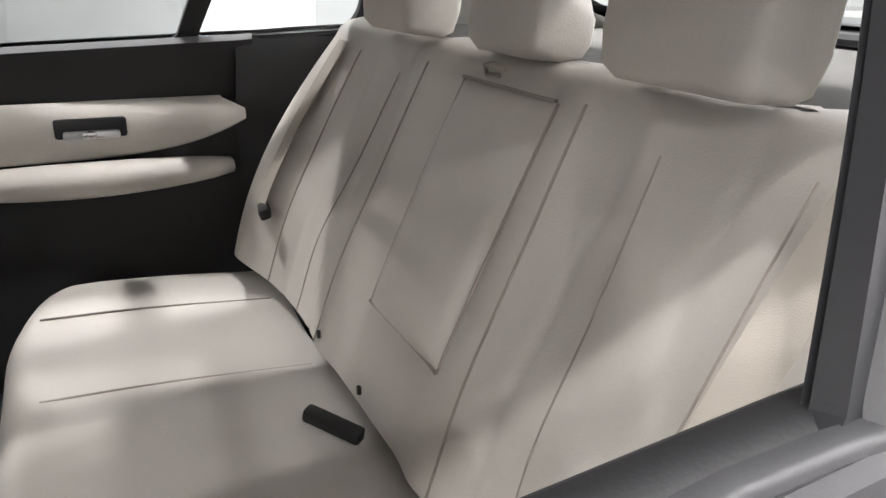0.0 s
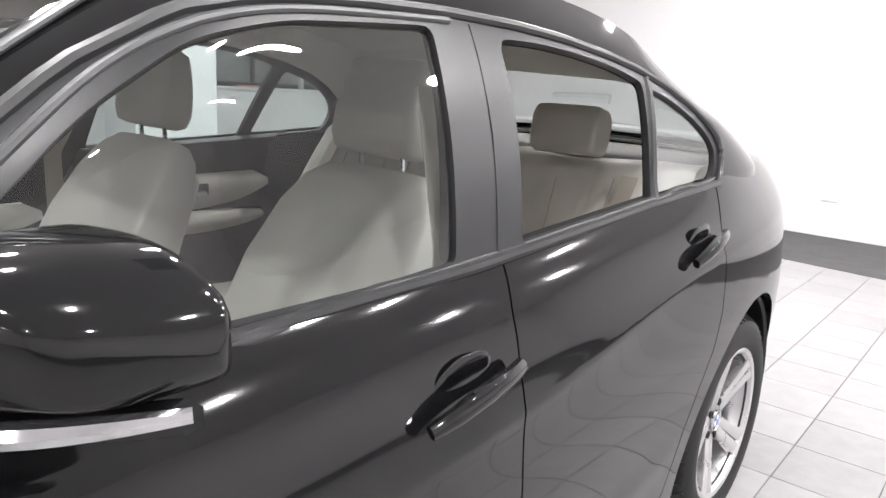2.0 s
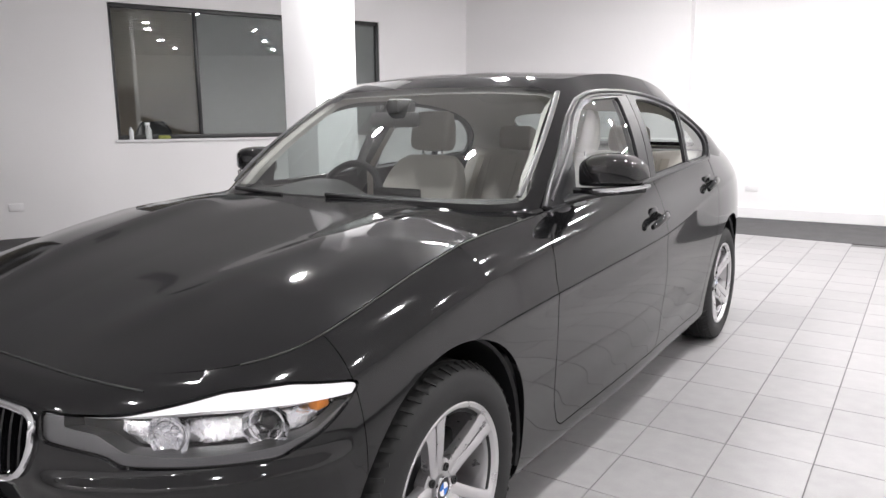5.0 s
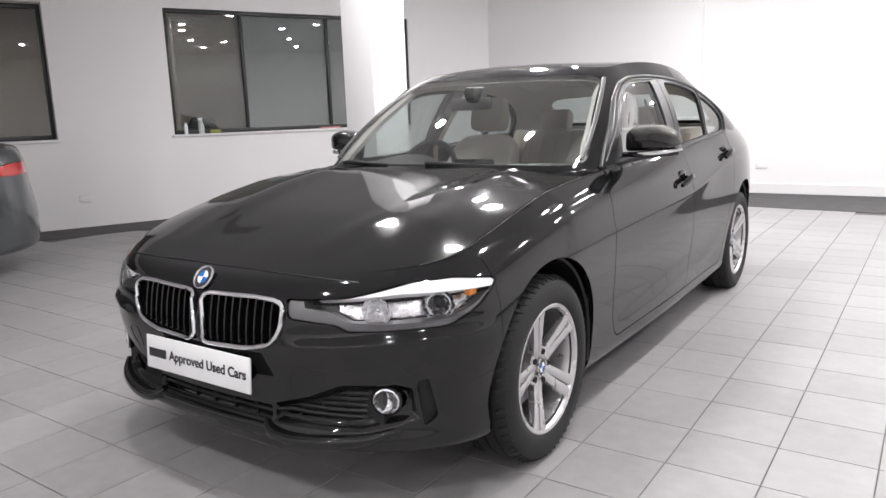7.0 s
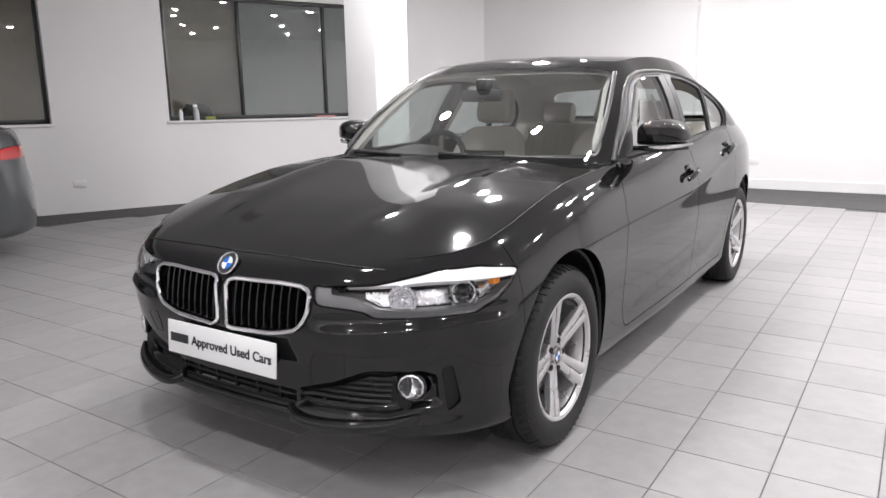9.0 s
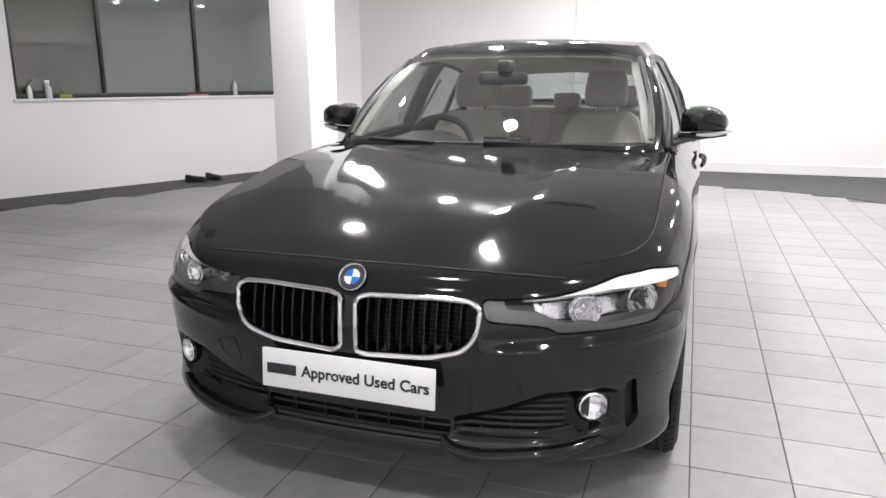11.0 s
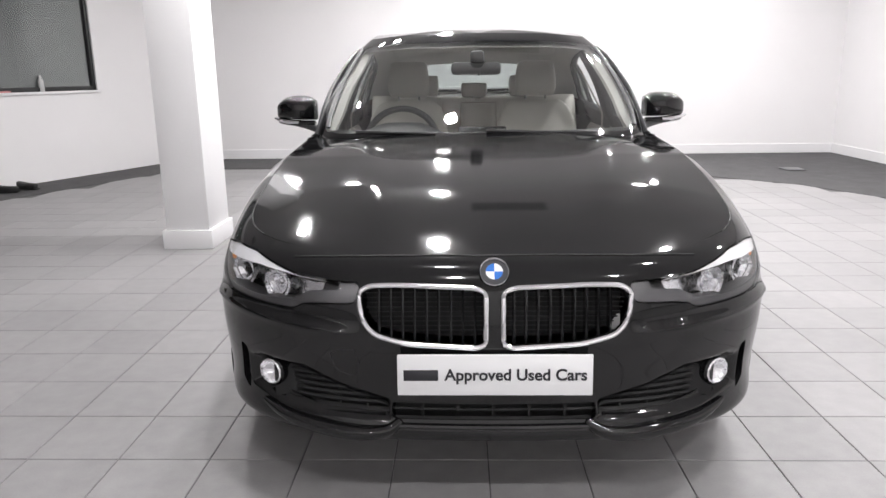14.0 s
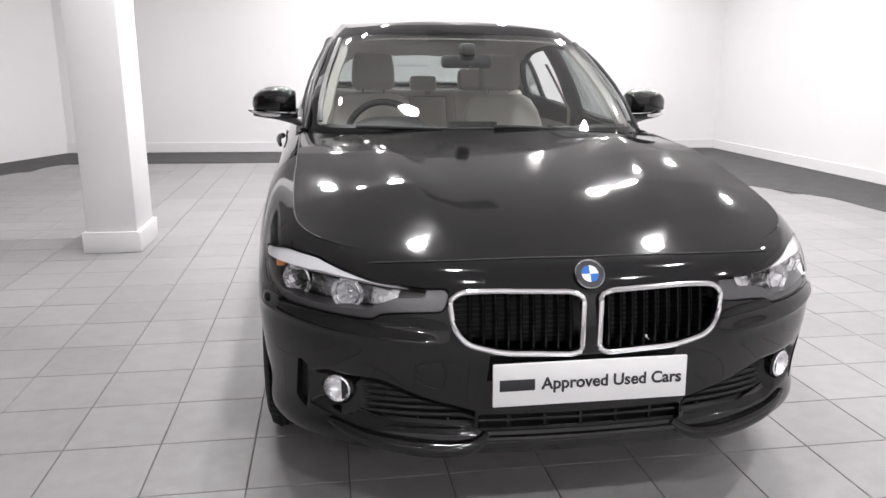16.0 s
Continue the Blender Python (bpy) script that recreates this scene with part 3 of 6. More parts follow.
def build_wheel(car, side, y):
    """A tyre and a five-double-spoke alloy wheel; side +1 faces the car's left."""
    x0 = .764
    wheel = new("wheel")
    wheel.parent = car
    bm = bmesh.new()
    R = .326
    lathe(bm, [(-.095, .222), (-.112, .25), (-.112, .285), (-.100, .312), (-.085, .321), (-.055, R), (-.052, .319), (-.044, .319), (-.041, R), (-.006, R), (-.004, .318), (.004, .318), (.006, R), (.041, R), (.044, .319), (.052, .319), (.055, R), (.085, .321), (.100, .311), (.112, .285), (.112, .252), (.104, .232), (.094, .222), (.085, .2)], 72)
    bm.transform(Matrix.Translation((x0, 0, 0)))
    tyre = part("tyre", bm, RUBBER, wheel, "black rubber tyre with grooved tread", angle=50)
    bm = bmesh.new()
    for k in range(60):
        for xs in (-1, 1):
            a = 2 * math.pi * (k + .25 * (xs > 0)) / 60
            m = Matrix.Rotation(a, 4, "X") @ Matrix.Translation((x0 + xs * .086, 0, .3195)) @ Matrix.Rotation(.52 * xs, 4, "Y") @ Matrix.Rotation(.30 * xs, 4, "Z")
            bmesh.ops.create_cube(bm, size=1, matrix=m @ Matrix.Diagonal((.034, .010, .007, 1)))
    tagged(part("tyre_tread", bm, RUBBER, tyre), kind="stuff")
    bm = bmesh.new()
    lathe(bm, [(.094, .228), (.101, .231), (.104, .226), (.100, .216), (.090, .210), (.070, .205), (.02, .198), (-.08, .196)], 64)
    bm.transform(Matrix.Translation((x0, 0, 0)))
    rim = part("rim", bm, ALLOY, wheel, "silver alloy rim")
    bm = bmesh.new()
    lathe(bm, [(.050, .0), (.060, .03), (.066, .060), (.060, .075), (.03, .078)], 40)
    bm.transform(Matrix.Translation((x0, 0, 0)))
    part("hub", bm, ALLOY, rim)
    for k in range(5):
        a0 = 2 * math.pi * k / 5 + .31
        for off in (-1, 1):
            bm = bmesh.new()
            rows = []
            for r, half, lift, thick, skew in ((.045, .017, .066, .03, .012), (.09, .0155, .074, .03, .0163), (.14, .0165, .085, .028, .0188), (.185, .0185, .094, .024, .0215), (.212, .0225, .099, .016, .026)):
                c = off * skew
                rows.append([Vector((x0 + lift - thick, c - half, r)), Vector((x0 + lift - .004, c - half, r)), Vector((x0 + lift, c - half * .55, r)), Vector((x0 + lift, c + half * .55, r)), Vector((x0 + lift - .004, c + half, r)), Vector((x0 + lift - thick, c + half, r))])
            vs = [[bm.verts.new(Matrix.Rotation(a0, 3, "X") @ p) for p in row] for row in rows]
            for u, v in zip(vs, vs[1:]):
                for j in range(6):
                    bm.faces.new((u[j], u[(j + 1) % 6], v[(j + 1) % 6], v[j]))
            bm.faces.new(vs[0])
            bm.faces.new(vs[-1])
            part("spoke", bm, ALLOY, rim, angle=50)
        a = a0 + math.pi / 5
        bm = bmesh.new()
        lathe(bm, [(.050, .0), (.050, .011), (.070, .011), (.0705, .006), (.060, .005), (.060, 0)], 12)
        bm.transform(Matrix.Rotation(a, 4, "X") @ Matrix.Translation((x0, 0, .055)))
        part("wheel_bolt", bm, DARK, rim)
    roundel("hub_cap", (x0 + .066, 0, 0), (1, 0, 0), .033, rim)
    bm = bmesh.new()
    lathe(bm, [(.0, .02), (.0, .15), (.022, .15), (.022, .02)], 40)
    bm.transform(Matrix.Translation((x0 - .03, 0, 0)))
    part("brake_disc", bm, mat_steel, wheel, "grey steel brake disc")
    bm = bmesh.new()
    box(bm, (x0 - .045, .06, -.10), (x0 + .01, .15, .10), .015)
    part("brake_caliper", bm, DARK, wheel)
    bm = bmesh.new()
    lathe(bm, [(-.09, .02), (-.09, .2)], 30)
    bm.transform(Matrix.Translation((x0, 0, 0)))
    part("inner_shield", bm, DARK, wheel)
    wheel.matrix_basis = pose(0, y, .326, 0, 0, 0 if side > 0 else 180)
    return wheel


RADIATOR = mat("dark_radiator_fins", (0.05, 0.05, 0.052), 0.5, metal=0.6, noise_amount=0.15)
mat_steel = mat("brake_steel", (0.25, 0.25, 0.26), 0.4, metal=1.0, noise_amount=0.1, noise_scale=30)


def blend_seam(low, hood):
    """Lets the bonnet's front run into the nose without a kink in the shading."""
    nl, nh = low.n.reshape(*LOWER.shape), hood.n.reshape(*HOOD.shape)
    rows = LOWER.shape[1]
    top, front = LOWER[: corner + 1, -1], HOOD[:, 0]
    mean_top = np.array([nl[i, -1] + nh[np.argmin(((front - q) ** 2).sum(1)), 0] for i, q in enumerate(top)])
    mean_front = np.array([nh[i, 0] + nl[np.argmin(((top - q) ** 2).sum(1)), -1] for i, q in enumerate(front)])
    for k in range(7):
        w = 1 - k / 7
        for arr, at, mean in ((nl, np.s_[: corner + 1, rows - 1 - k], mean_top), (nh, np.s_[:, k], mean_front)):
            m = mean / np.linalg.norm(mean, axis=1, keepdims=True) * w + arr[at] * (1 - w)
            arr[at] = m / np.linalg.norm(m, axis=1, keepdims=True)
    low.n, hood.n = nl.reshape(-1, 3), nh.reshape(-1, 3)


def build_car(name, label, paint, full=True):
    car = new(name)
    tagged(car, label, "car")
    side_where = lambda v: v[:, 0] > .5
    fore = lambda v: v[:, 1] < .1
    low = Patch.grid(LOWER, (0, 1.5, .5))
    hood = Patch.grid(HOOD, (0, 0, 0))
    blend_seam(low, hood)
    # wheel arches
    for yc, zc, r in ((0, .335, .383), (2.81, .342, .386)):
        d = np.where(low.v[:, 0] > .55, np.hypot(low.v[:, 1] - yc, low.v[:, 2] - zc) - r, 9.0)
        _, low = low.split(d)
    pieces = {}
    lamp, low = cut_hole(low, LAMP, lamp_uv, lambda v: (v[:, 1] < -.2) & (v[:, 0] > .3), .002)
    kid, low = cut_hole(low, KIDNEY, xz, fore)
    _, low = cut_hole(low, INTAKE, xz, fore)
    _, low = cut_hole(low, SIDE_INTAKE, xz, fore)
    fogp, low = cut_hole(low, FOG, xz, fore)
    _, low = cut_hole(low, CURTAIN, lamp_uv, lambda v: (v[:, 1] < -.2) & (v[:, 0] > .3))
    tails, low = cut_hole(low, TAIL_LAMP, yz, lambda v: v[:, 1] > 3.2, .002)
    fdoor, low = cut_hole(low, FRONT_DOOR, yz, side_where, .0022)
    rdoor, low = cut_hole(low, REAR_DOOR, yz, side_where, .0022)
    bumper, low = low.split(low.v[:, 1] + .336)
    _, low = low.split(low.v[:, 1] + .334)
    fender, low = low.split(low.v[:, 1] - .9 + np.where(low.v[:, 2] < .2565, 1.2, 0) * (low.v[:, 1] > .3))
    # below the doors the sill runs through
    quarter_tail, low2 = low.split(3.38 - low.v[:, 1])
    tail_b, tail_q = quarter_tail.split(quarter_tail.v[:, 2] - .56)
    bumper.both().rim(.02).put("front_bumper", paint, car, "gloss painted front bumper")
    tail_b.both().rim(.02).put("rear_bumper", paint, car)
    hood.both().rim(.02).put("bonnet", paint, car, "glossy bonnet with soft creases")
    Patch.grid(DECK, (0, 3.4, 0)).both().rim(.02).put("boot_lid", paint, car)
    house = Patch.grid(HOUSE, (0, 1.8, 1.0))
    screen, house = cut_hole(house, SCREEN, xz, lambda v: (v[:, 1] < 1.30) & (v[:, 1] < .80 + (v[:, 2] - .95) * 1.25))
    back, house = cut_hole(house, REAR_SCREEN, xz, lambda v: v[:, 1] > 2.69)
    dlo, house = cut_hole(house, DLO, yz, lambda v: v[:, 0] > .5)
    house.both().put("roof_frame", paint, car, "gloss black pillars and roof rails")
    Patch.grid(ROOF, (0, 1.8, 0)).both().put("roof", paint, car, "gloss black steel roof")
    screen.both().put("windscreen", SCREEN_GLASS, car, "clear curved windscreen").visible_shadow = False
    back.both().put("rear_window", SIDE_GLASS, car).visible_shadow = False
    # dark liner behind the joints
    liner = Patch.grid(LOWER[:, 4:66], (0, 1.5, .5)).moved(-.022)
    for yc, zc, r in ((0, .335, .40), (2.81, .342, .40)):
        _, liner = liner.split(np.where(liner.v[:, 0] > .5, np.hypot(liner.v[:, 1] - yc, liner.v[:, 2] - zc) - r, 9.0))
    for poly in (KIDNEY, INTAKE, SIDE_INTAKE, FOG):
        _, liner = cut_hole(liner, poly, xz, fore)
    _, liner = cut_hole(liner, LAMP, lamp_uv, lambda v: (v[:, 1] < -.2) & (v[:, 0] > .3))
    liner.both().put("inner_shell", DARK, car)
    for sgn, word in ((1, "left"), (-1, "right")):
        m = (lambda p: p) if sgn > 0 else (lambda p: p.mirror())
        m(fender).rim(.02).put("front_fender", paint, car)
        m(low2).rim(.02).put("rear_quarter_panel", paint, car)
        m(tail_q).put("tail_panel", paint, car)
        lampo = m(tails).moved(.002).rim(.02).put("tail_lamp", RED_LENS, car, "red tail lamp")
        fd = m(fdoor).rim(.02).put("front_door", paint, car, "glossy painted front door")
        rd = m(rdoor).rim(.02).put("rear_door", paint, car, "glossy rear door" + (" with its window wound down" if sgn > 0 and full else ""))
        # glass and window surrounds
        fg, rest = cut_hole(dlo, FRONT_GLASS, yz, side_where)
        rg, rest = cut_hole(rest, REAR_GLASS, yz, side_where)
        qg, rest = cut_hole(rest, QUARTER_GLASS, yz, side_where)
        sail, rest = cut_hole(rest, MIRROR_SAIL, yz, side_where)
        m(rest).moved(.0015).rim(.014).put("window_surround", PILLAR, car, "satin black window frame and centre pillar")
        m(sail).moved(.003).put("mirror_sail", TRIM, fd)
        o = m(fg).moved(-.006).put("window_pane", SIDE_GLASS, fd)
        o.visible_shadow = False
        if sgn < 0 or not full:
            o = m(rg).moved(-.006).put("window_pane", SIDE_GLASS, rd)
            o.visible_shadow = False
        o = m(qg).moved(-.006).put("quarter_pane", SIDE_GLASS, rd)
        o.visible_shadow = False
        # mouldings
        bm = bmesh.new()
        pts = [(sgn * (surf_x(y, z) + .004), y, z) for y, z in DLO[::2]]
        tube(bm, pts, .010, 8, closed=True)
        part("window_moulding", bm, TRIM, car, "satin moulding round the side windows")
        bm = bmesh.new()
        line = along([(0, .775, .985), (0, .862, 1.063), (0, .955, 1.140), (0, 1.072, 1.232), (0, 1.216, 1.307), (0, 1.37, 1.341), (0, 1.53, 1.352), (0, 1.70, 1.357)])(np.linspace(0, 1, 30))
        tube(bm, [(sgn * (surf_x(y, z) + .003), y, z) for _, y, z in line], .0065, 8)
        part("window_channel", bm, SATIN_STRIP, fd, "satin inner edge of the window frame")
        for lo, hi, door in ((.70, 1.668, fd), (1.676, 2.70, rd)):
            bm = bmesh.new()
            line = [(y, .944 + .0505 * (y - .72)) for y in np.linspace(lo, hi, 24)]
            rows = []
            for y, z in line:
                x = surf_x(y, z + .004)
                rows.append([bm.verts.new((sgn * (x + a), y, z + b)) for a, b in ((-.008, -.006), (.002, -.006), (.007, -.002), (.007, .004), (.002, .007), (.002, .011), (-.002, .014), (-.010, .014))])
            for u, v in zip(rows, rows[1:]):
                for j in range(7):
                    bm.faces.new((u[j], u[j + 1], v[j + 1], v[j]))
            bm.faces.new(rows[0])
            bm.faces.new(rows[-1])
            part("belt_moulding", bm, TRIM, door, "satin dark moulding under the window", angle=60)
        if sgn > 0 and full:
            bm = bmesh.new()
            rows = []
            for y in np.linspace(1.725, 2.30, 16):
                z = .944 + .0505 * (y - .72)
                x = lerp([1.735, 2.27], [surf_x(1.735, .999), surf_x(2.27, 1.026)])(y)
                rows.append([bm.verts.new((x + a, y, z + b)) for a, b in ((-.006, .004), (-.012, .009), (-.020, .012), (-.034, .011), (-.042, .004), (-.044, -.01))])
            for u, v in zip(rows, rows[1:]):
                for j in range(5):
                    bm.faces.new((u[j], u[j + 1], v[j + 1], v[j]))
            part("window_seal", bm, DARK, rd, "dark seal along the open window slot", angle=60)
        # the joint between the doors over the centre pillar, and the bright edges of its two covers
        bm = bmesh.new()
        tube(bm, [(sgn * (surf_x(y, z) + .002), y, z) for y, z in [(1.665 + .085 * t, 1.0 + .355 * t) for t in np.linspace(0, 1, 9)]], .0016, 6)
        part("pillar_joint", bm, DARK, car)
        # a bright-edged strip down the windscreen pillar
        bm = bmesh.new()
        front = HOUSE[:95].reshape(-1, 3)
        pts = []
        for q in [(.697, .670, 1.008), (.690, .733, 1.066), (.684, .79, 1.118), (.666, .905, 1.214), (.630, 1.035, 1.298), (.590, 1.16, 1.356)]:
            pts.append(tuple(front[np.argmin(((front - q) ** 2).sum(1))]))
        share = np.linspace(0, 1, len(pts))
        pts = np.stack([np.polyval(np.polyfit(share, c, 2), np.linspace(0, 1, 16)) for c in np.array(pts).T], 1)
        tube(bm, [(sgn * (x + .001), y - .003, z + .002) for x, y, z in pts], .011, 10, .5)
        part("screen_moulding", bm, SATIN_STRIP, car, "satin grey strip beside the windscreen")
        # divider bar between rear door pane and quarter pane
        bm = bmesh.new()
        a, b = (2.283, 1.026), (2.388, 1.290)
        pts = [(sgn * (surf_x(y, z) - .002), y, z) for y, z in [(a[0] + (b[0] - a[0]) * t, a[1] + (b[1] - a[1]) * t) for t in np.linspace(0, 1, 8)]]
        tube(bm, pts, .012, 8)
        part("window_divider", bm, TRIM, rd)
        for door, y0, z0, slope in ((fd, 1.400, .826, .050), (rd, 2.290, .902, .062)):
            bm = bmesh.new()
            ys = np.linspace(0, .205, 15)
            pts, rad = [], []
            for q in ys:
                t = q / .205
                y, z = y0 + q, z0 + slope * q / .205 * .6 + .012 * math.sin(math.pi * t)
                pts.append((sgn * (surf_x(y, z) + .004 + .032 * math.sin(math.pi * (.1 + .8 * t)) ** .7), y, z))
                rad.append(.009 + .005 * math.sin(math.pi * t) if t < .8 else .012)
            tube(bm, pts, rad, 10, 1.25)
            h = part("door_handle", bm, paint, door, "painted bow door handle")
            bm = bmesh.new()
            cx, cy, cz = surf_x(y0 + .10, z0 + .036), y0 + .10, z0 + .036
            bmesh.ops.create_uvsphere(bm, u_segments=16, v_segments=10, radius=1, matrix=Matrix.Translation((sgn * (cx - .003), cy, cz)) @ Matrix.Rotation(.12, 4, "X") @ Matrix.Diagonal((.0055, .066, .034, 1)))
            part("handle_recess", bm, GLOSS, door)
        # door mirror
        mir = new("door_mirror")
        mir.parent = fd
        mir.location = (-sgn * .008, -.020, 0)
        bm = bmesh.new()
        nu = 40
        q = np.r_[np.linspace(0, .9, 18), .94, .97, .99, 1.0]
        top = spline([0, .1, .3, .55, .75, .9, 1], [1.112, 1.126, 1.136, 1.135, 1.124, 1.103, 1.084])(q)
        fore_y = spline([0, .2, .5, .8, .95, 1], [.918, .893, .893, .930, .972, 1.000])(q)
        rows = []
        for a, zt, yf in zip(q, top, fore_y):
            zb, yb = 1.020 + .012 * a * a, 1.035 + .045 * a
            shrink = 1 if a < .9 else math.sqrt(max(.02, 1 - ((a - .9) / .1) ** 2))
            yc, zc, hz = yb - .35 * (yb - yf), (zt + zb) / 2, (zt - zb) / 2 * shrink
            row = []
            for b in np.linspace(0, 2 * math.pi, nu, endpoint=False):
                c, d = math.cos(b), math.sin(b)
                u = math.copysign(abs(c) ** (.35 if c > 0 else .85), c) * (yb - yc if c > 0 else yc - yf) * shrink
                v = math.copysign(abs(d) ** (.46 if d > 0 else .36), d) * hz
                row.append(bm.verts.new((sgn * (.805 + .200 * a), yc + u, zc + v)))
            rows.append(row)
        for u, v in zip(rows, rows[1:]):
            for j in range(nu):
                bm.faces.new((u[j], u[(j + 1) % nu], v[(j + 1) % nu], v[j]))
        bm.faces.new(rows[0])
        bm.faces.new(rows[-1])
        part("mirror_housing", bm, paint, mir, "rounded gloss black mirror cap", angle=80)
        bm = bmesh.new()
        rows = []
        for q in np.linspace(0, 1, 16):
            x = .795 + .205 * q
            y = .905 + .005 * q + .12 * q**2.2
            rows.append([bm.verts.new((sgn * x, y + dy, 1.002 + dz + .010 * q * q)) for dy, dz in ((-.012, .004), (-.014, .012), (0, .020), (.03 * (1 - .5 * q), .008), (.03 * (1 - .5 * q), -.006), (0, -.010))])
        for u, v in zip(rows, rows[1:]):
            for j in range(6):
                bm.faces.new((u[j], u[(j + 1) % 6], v[(j + 1) % 6], v[j]))
        bm.faces.new(rows[0])
        bm.faces.new(rows[-1])
        part("mirror_base_strip", bm, GLOSS, mir, "satin grey lower mirror shell", angle=50)
        bm = bmesh.new()
        pts = [(sgn * (.87 + .147 * q), .889 + .012 * q + .125 * q**2, 1.016 + .010 * q * q) for q in np.linspace(0, 1, 14)]
        tube(bm, pts, [.004 + .0065 * math.sin(math.pi * (.1 + .8 * q)) for q in np.linspace(0, 1, 14)], 8)
        part("indicator_strip", bm, CHROME, mir, "clear indicator strip")
        bm = bmesh.new()
        pts = [(sgn * .765, .875, .975), (sgn * .79, .905, .984), (sgn * .83, .935, .996), (sgn * .88, .955, 1.004), (sgn * .93, .965, 1.008)]
        tube(bm, pts, [.022, .032, .034, .030, .018], 14, .55)
        part("mirror_foot", bm, TRIM, mir)
        bm = bmesh.new()
        box(bm, (min(sgn * .815, sgn * .955), 1.020, 1.028), (max(sgn * .815, sgn * .955), 1.030, 1.100), .008)
        part("mirror_pane", bm, CHROME, mir)
        # headlamp
        head = new("headlamp")
        head.parent = car
        lens = m(lamp).moved(.001).put("lamp_lens", LENS, head, "clear headlamp lens")
        lens.visible_shadow = False
        m(lamp).moved(-.085).put("lamp_bowl", LAMP_BOWL, head, "dark lamp bowl")
        bar, below = cut_hole(lamp, [(.40, .6845), (.60, .693), (.76, .702), (.90, .7085), (1.08, .706), (1.32, .700), (1.36, .80), (.40, .80)], lamp_uv, lambda v: v[:, 0] > 0)
        m(bar).moved(-.006).rim(.03).put("light_brow", BROW, head, "white light bar along the lamp's top")
        middle, skirt = cut_hole(below, [(.50, .70), (.50, .668), (.60, .662), (.68, .632), (.80, .624), (1.0, .626), (1.10, .630), (1.20, .653), (1.36, .72), (1.36, .9), (.50, .9)], lamp_uv, lambda v: v[:, 0] > 0)
        m(skirt).moved(-.010).rim(.05).put("lamp_skirt", LAMP_TRIM, head, "satin grey lower lamp trim")
        facet, _ = cut_hole(middle, [(.60, .5), (1.29, .5), (1.29, .8), (.60, .8)], lamp_uv, lambda v: v[:, 0] > 0)
        facet = facet.moved(-.072)
        u = lamp_uv(facet.v)
        facet.v[:, 1] += .020 * np.abs((u[:, 0] * 9.3) % 1 - .5) + .010 * np.abs((u[:, 1] * 43) % 1 - .5)
        m(facet).put("lamp_facet", REFLECTOR, head, "bright faceted reflector surface")
        for cx, cy, cz, r in ((.612, -.608, .655, .045), (.742, -.482, .662, .048)):
            bm = bmesh.new()
            n = Vector((.38, -.92, 0)) if cx < .7 else Vector((.52, -.85, 0))
            mm = Matrix.Translation((cx, cy, cz)) @ n.normalized().to_track_quat("Z", "Y").to_matrix().to_4x4()
            lathe(bm, [(.018, r * 1.02), (.014, r * .98), (.004, r * .86), (-.010, r * .66), (-.03, r * .42), (-.035, .001)], 11, "z")
            for v in bm.verts:
                v.co.z += .004 * math.sin(v.co.x * 260) * math.cos(v.co.y * 230)
            bm.transform(mm)
            bm.transform(Matrix.Diagonal((sgn, 1, 1, 1)))
            lampr = part("reflector", bm, REFLECTOR, head, "bright faceted reflector", angle=5)
            bm = bmesh.new()
            bmesh.ops.create_uvsphere(bm, u_segments=20, v_segments=12, radius=r * (.26 if cx < .7 else .40), matrix=mm @ Matrix.Translation((0, 0, -.012)))
            bm.transform(Matrix.Diagonal((sgn, 1, 1, 1)))
            part("bulb_lens", bm, CHROME if cx < .7 else GLOSS, lampr)
            bm = bmesh.new()
            ring = [mm @ Vector((r * .72 * math.cos(a), r * .72 * math.sin(a), .012)) for a in np.linspace(math.radians(-60), math.radians(240), 20)]
            tube(bm, ring, .0030, 6)
            bm.transform(Matrix.Diagonal((sgn, 1, 1, 1)))
            part("light_ring", bm, CHROME, lampr, "bright half ring")
        bm = bmesh.new()
        box(bm, (.785, -.415, .676), (.812, -.378, .700), .006)
        bm.transform(Matrix.Diagonal((sgn, 1, 1, 1)))
        part("indicator_bulb", bm, AMBER, head, "amber indicator bulb")
        # kidney grille
        gr = new("kidney_grille")
        gr.parent = car
        ys = np.array([surf_y(x, z) - .006 for x, z in KIDNEY])
        for _ in range(6):
            ys = .5 * ys + .25 * (np.roll(ys, 1) + np.roll(ys, -1))
        ring = [(sgn * x, y, z) for (x, z), y in zip(KIDNEY, ys)]
        bm = bmesh.new()
        tube(bm, ring, .0078, 10, closed=True)
        part("chrome_frame", bm, CHROME, gr, "polished chrome kidney frame")
        m(kid).moved(-.075).put("grille_backing", DARK, gr)
        for k in range(9):
            x = .052 + k * .0325
            zs = span(x, None, KIDNEY, -.006)
            bm = bmesh.new()
            rows = []
            for z in np.linspace(min(zs), max(zs), 8):
                y = surf_y(x, z) + .006
                rows.append([bm.verts.new((sgn * x + dx, y + dy, z)) for dx, dy in ((-.0035, .0), (0, -.003), (.0035, .0), (.0035, .04), (-.0035, .04))])
            for u, v in zip(rows, rows[1:]):
                for j in range(5):
                    bm.faces.new((u[j], u[(j + 1) % 5], v[(j + 1) % 5], v[j]))
            part("grille_slat", bm, GLOSS, gr)
        bm = bmesh.new()
        for z in np.linspace(.53, .675, 12):
            xs = span(None, z, KIDNEY, -.004)
            box(bm, (min(sgn * xs[0], sgn * xs[-1]), surf_y(.2, z) + .066, z - .0015), (max(sgn * xs[0], sgn * xs[-1]), surf_y(.2, z) + .070, z + .0015))
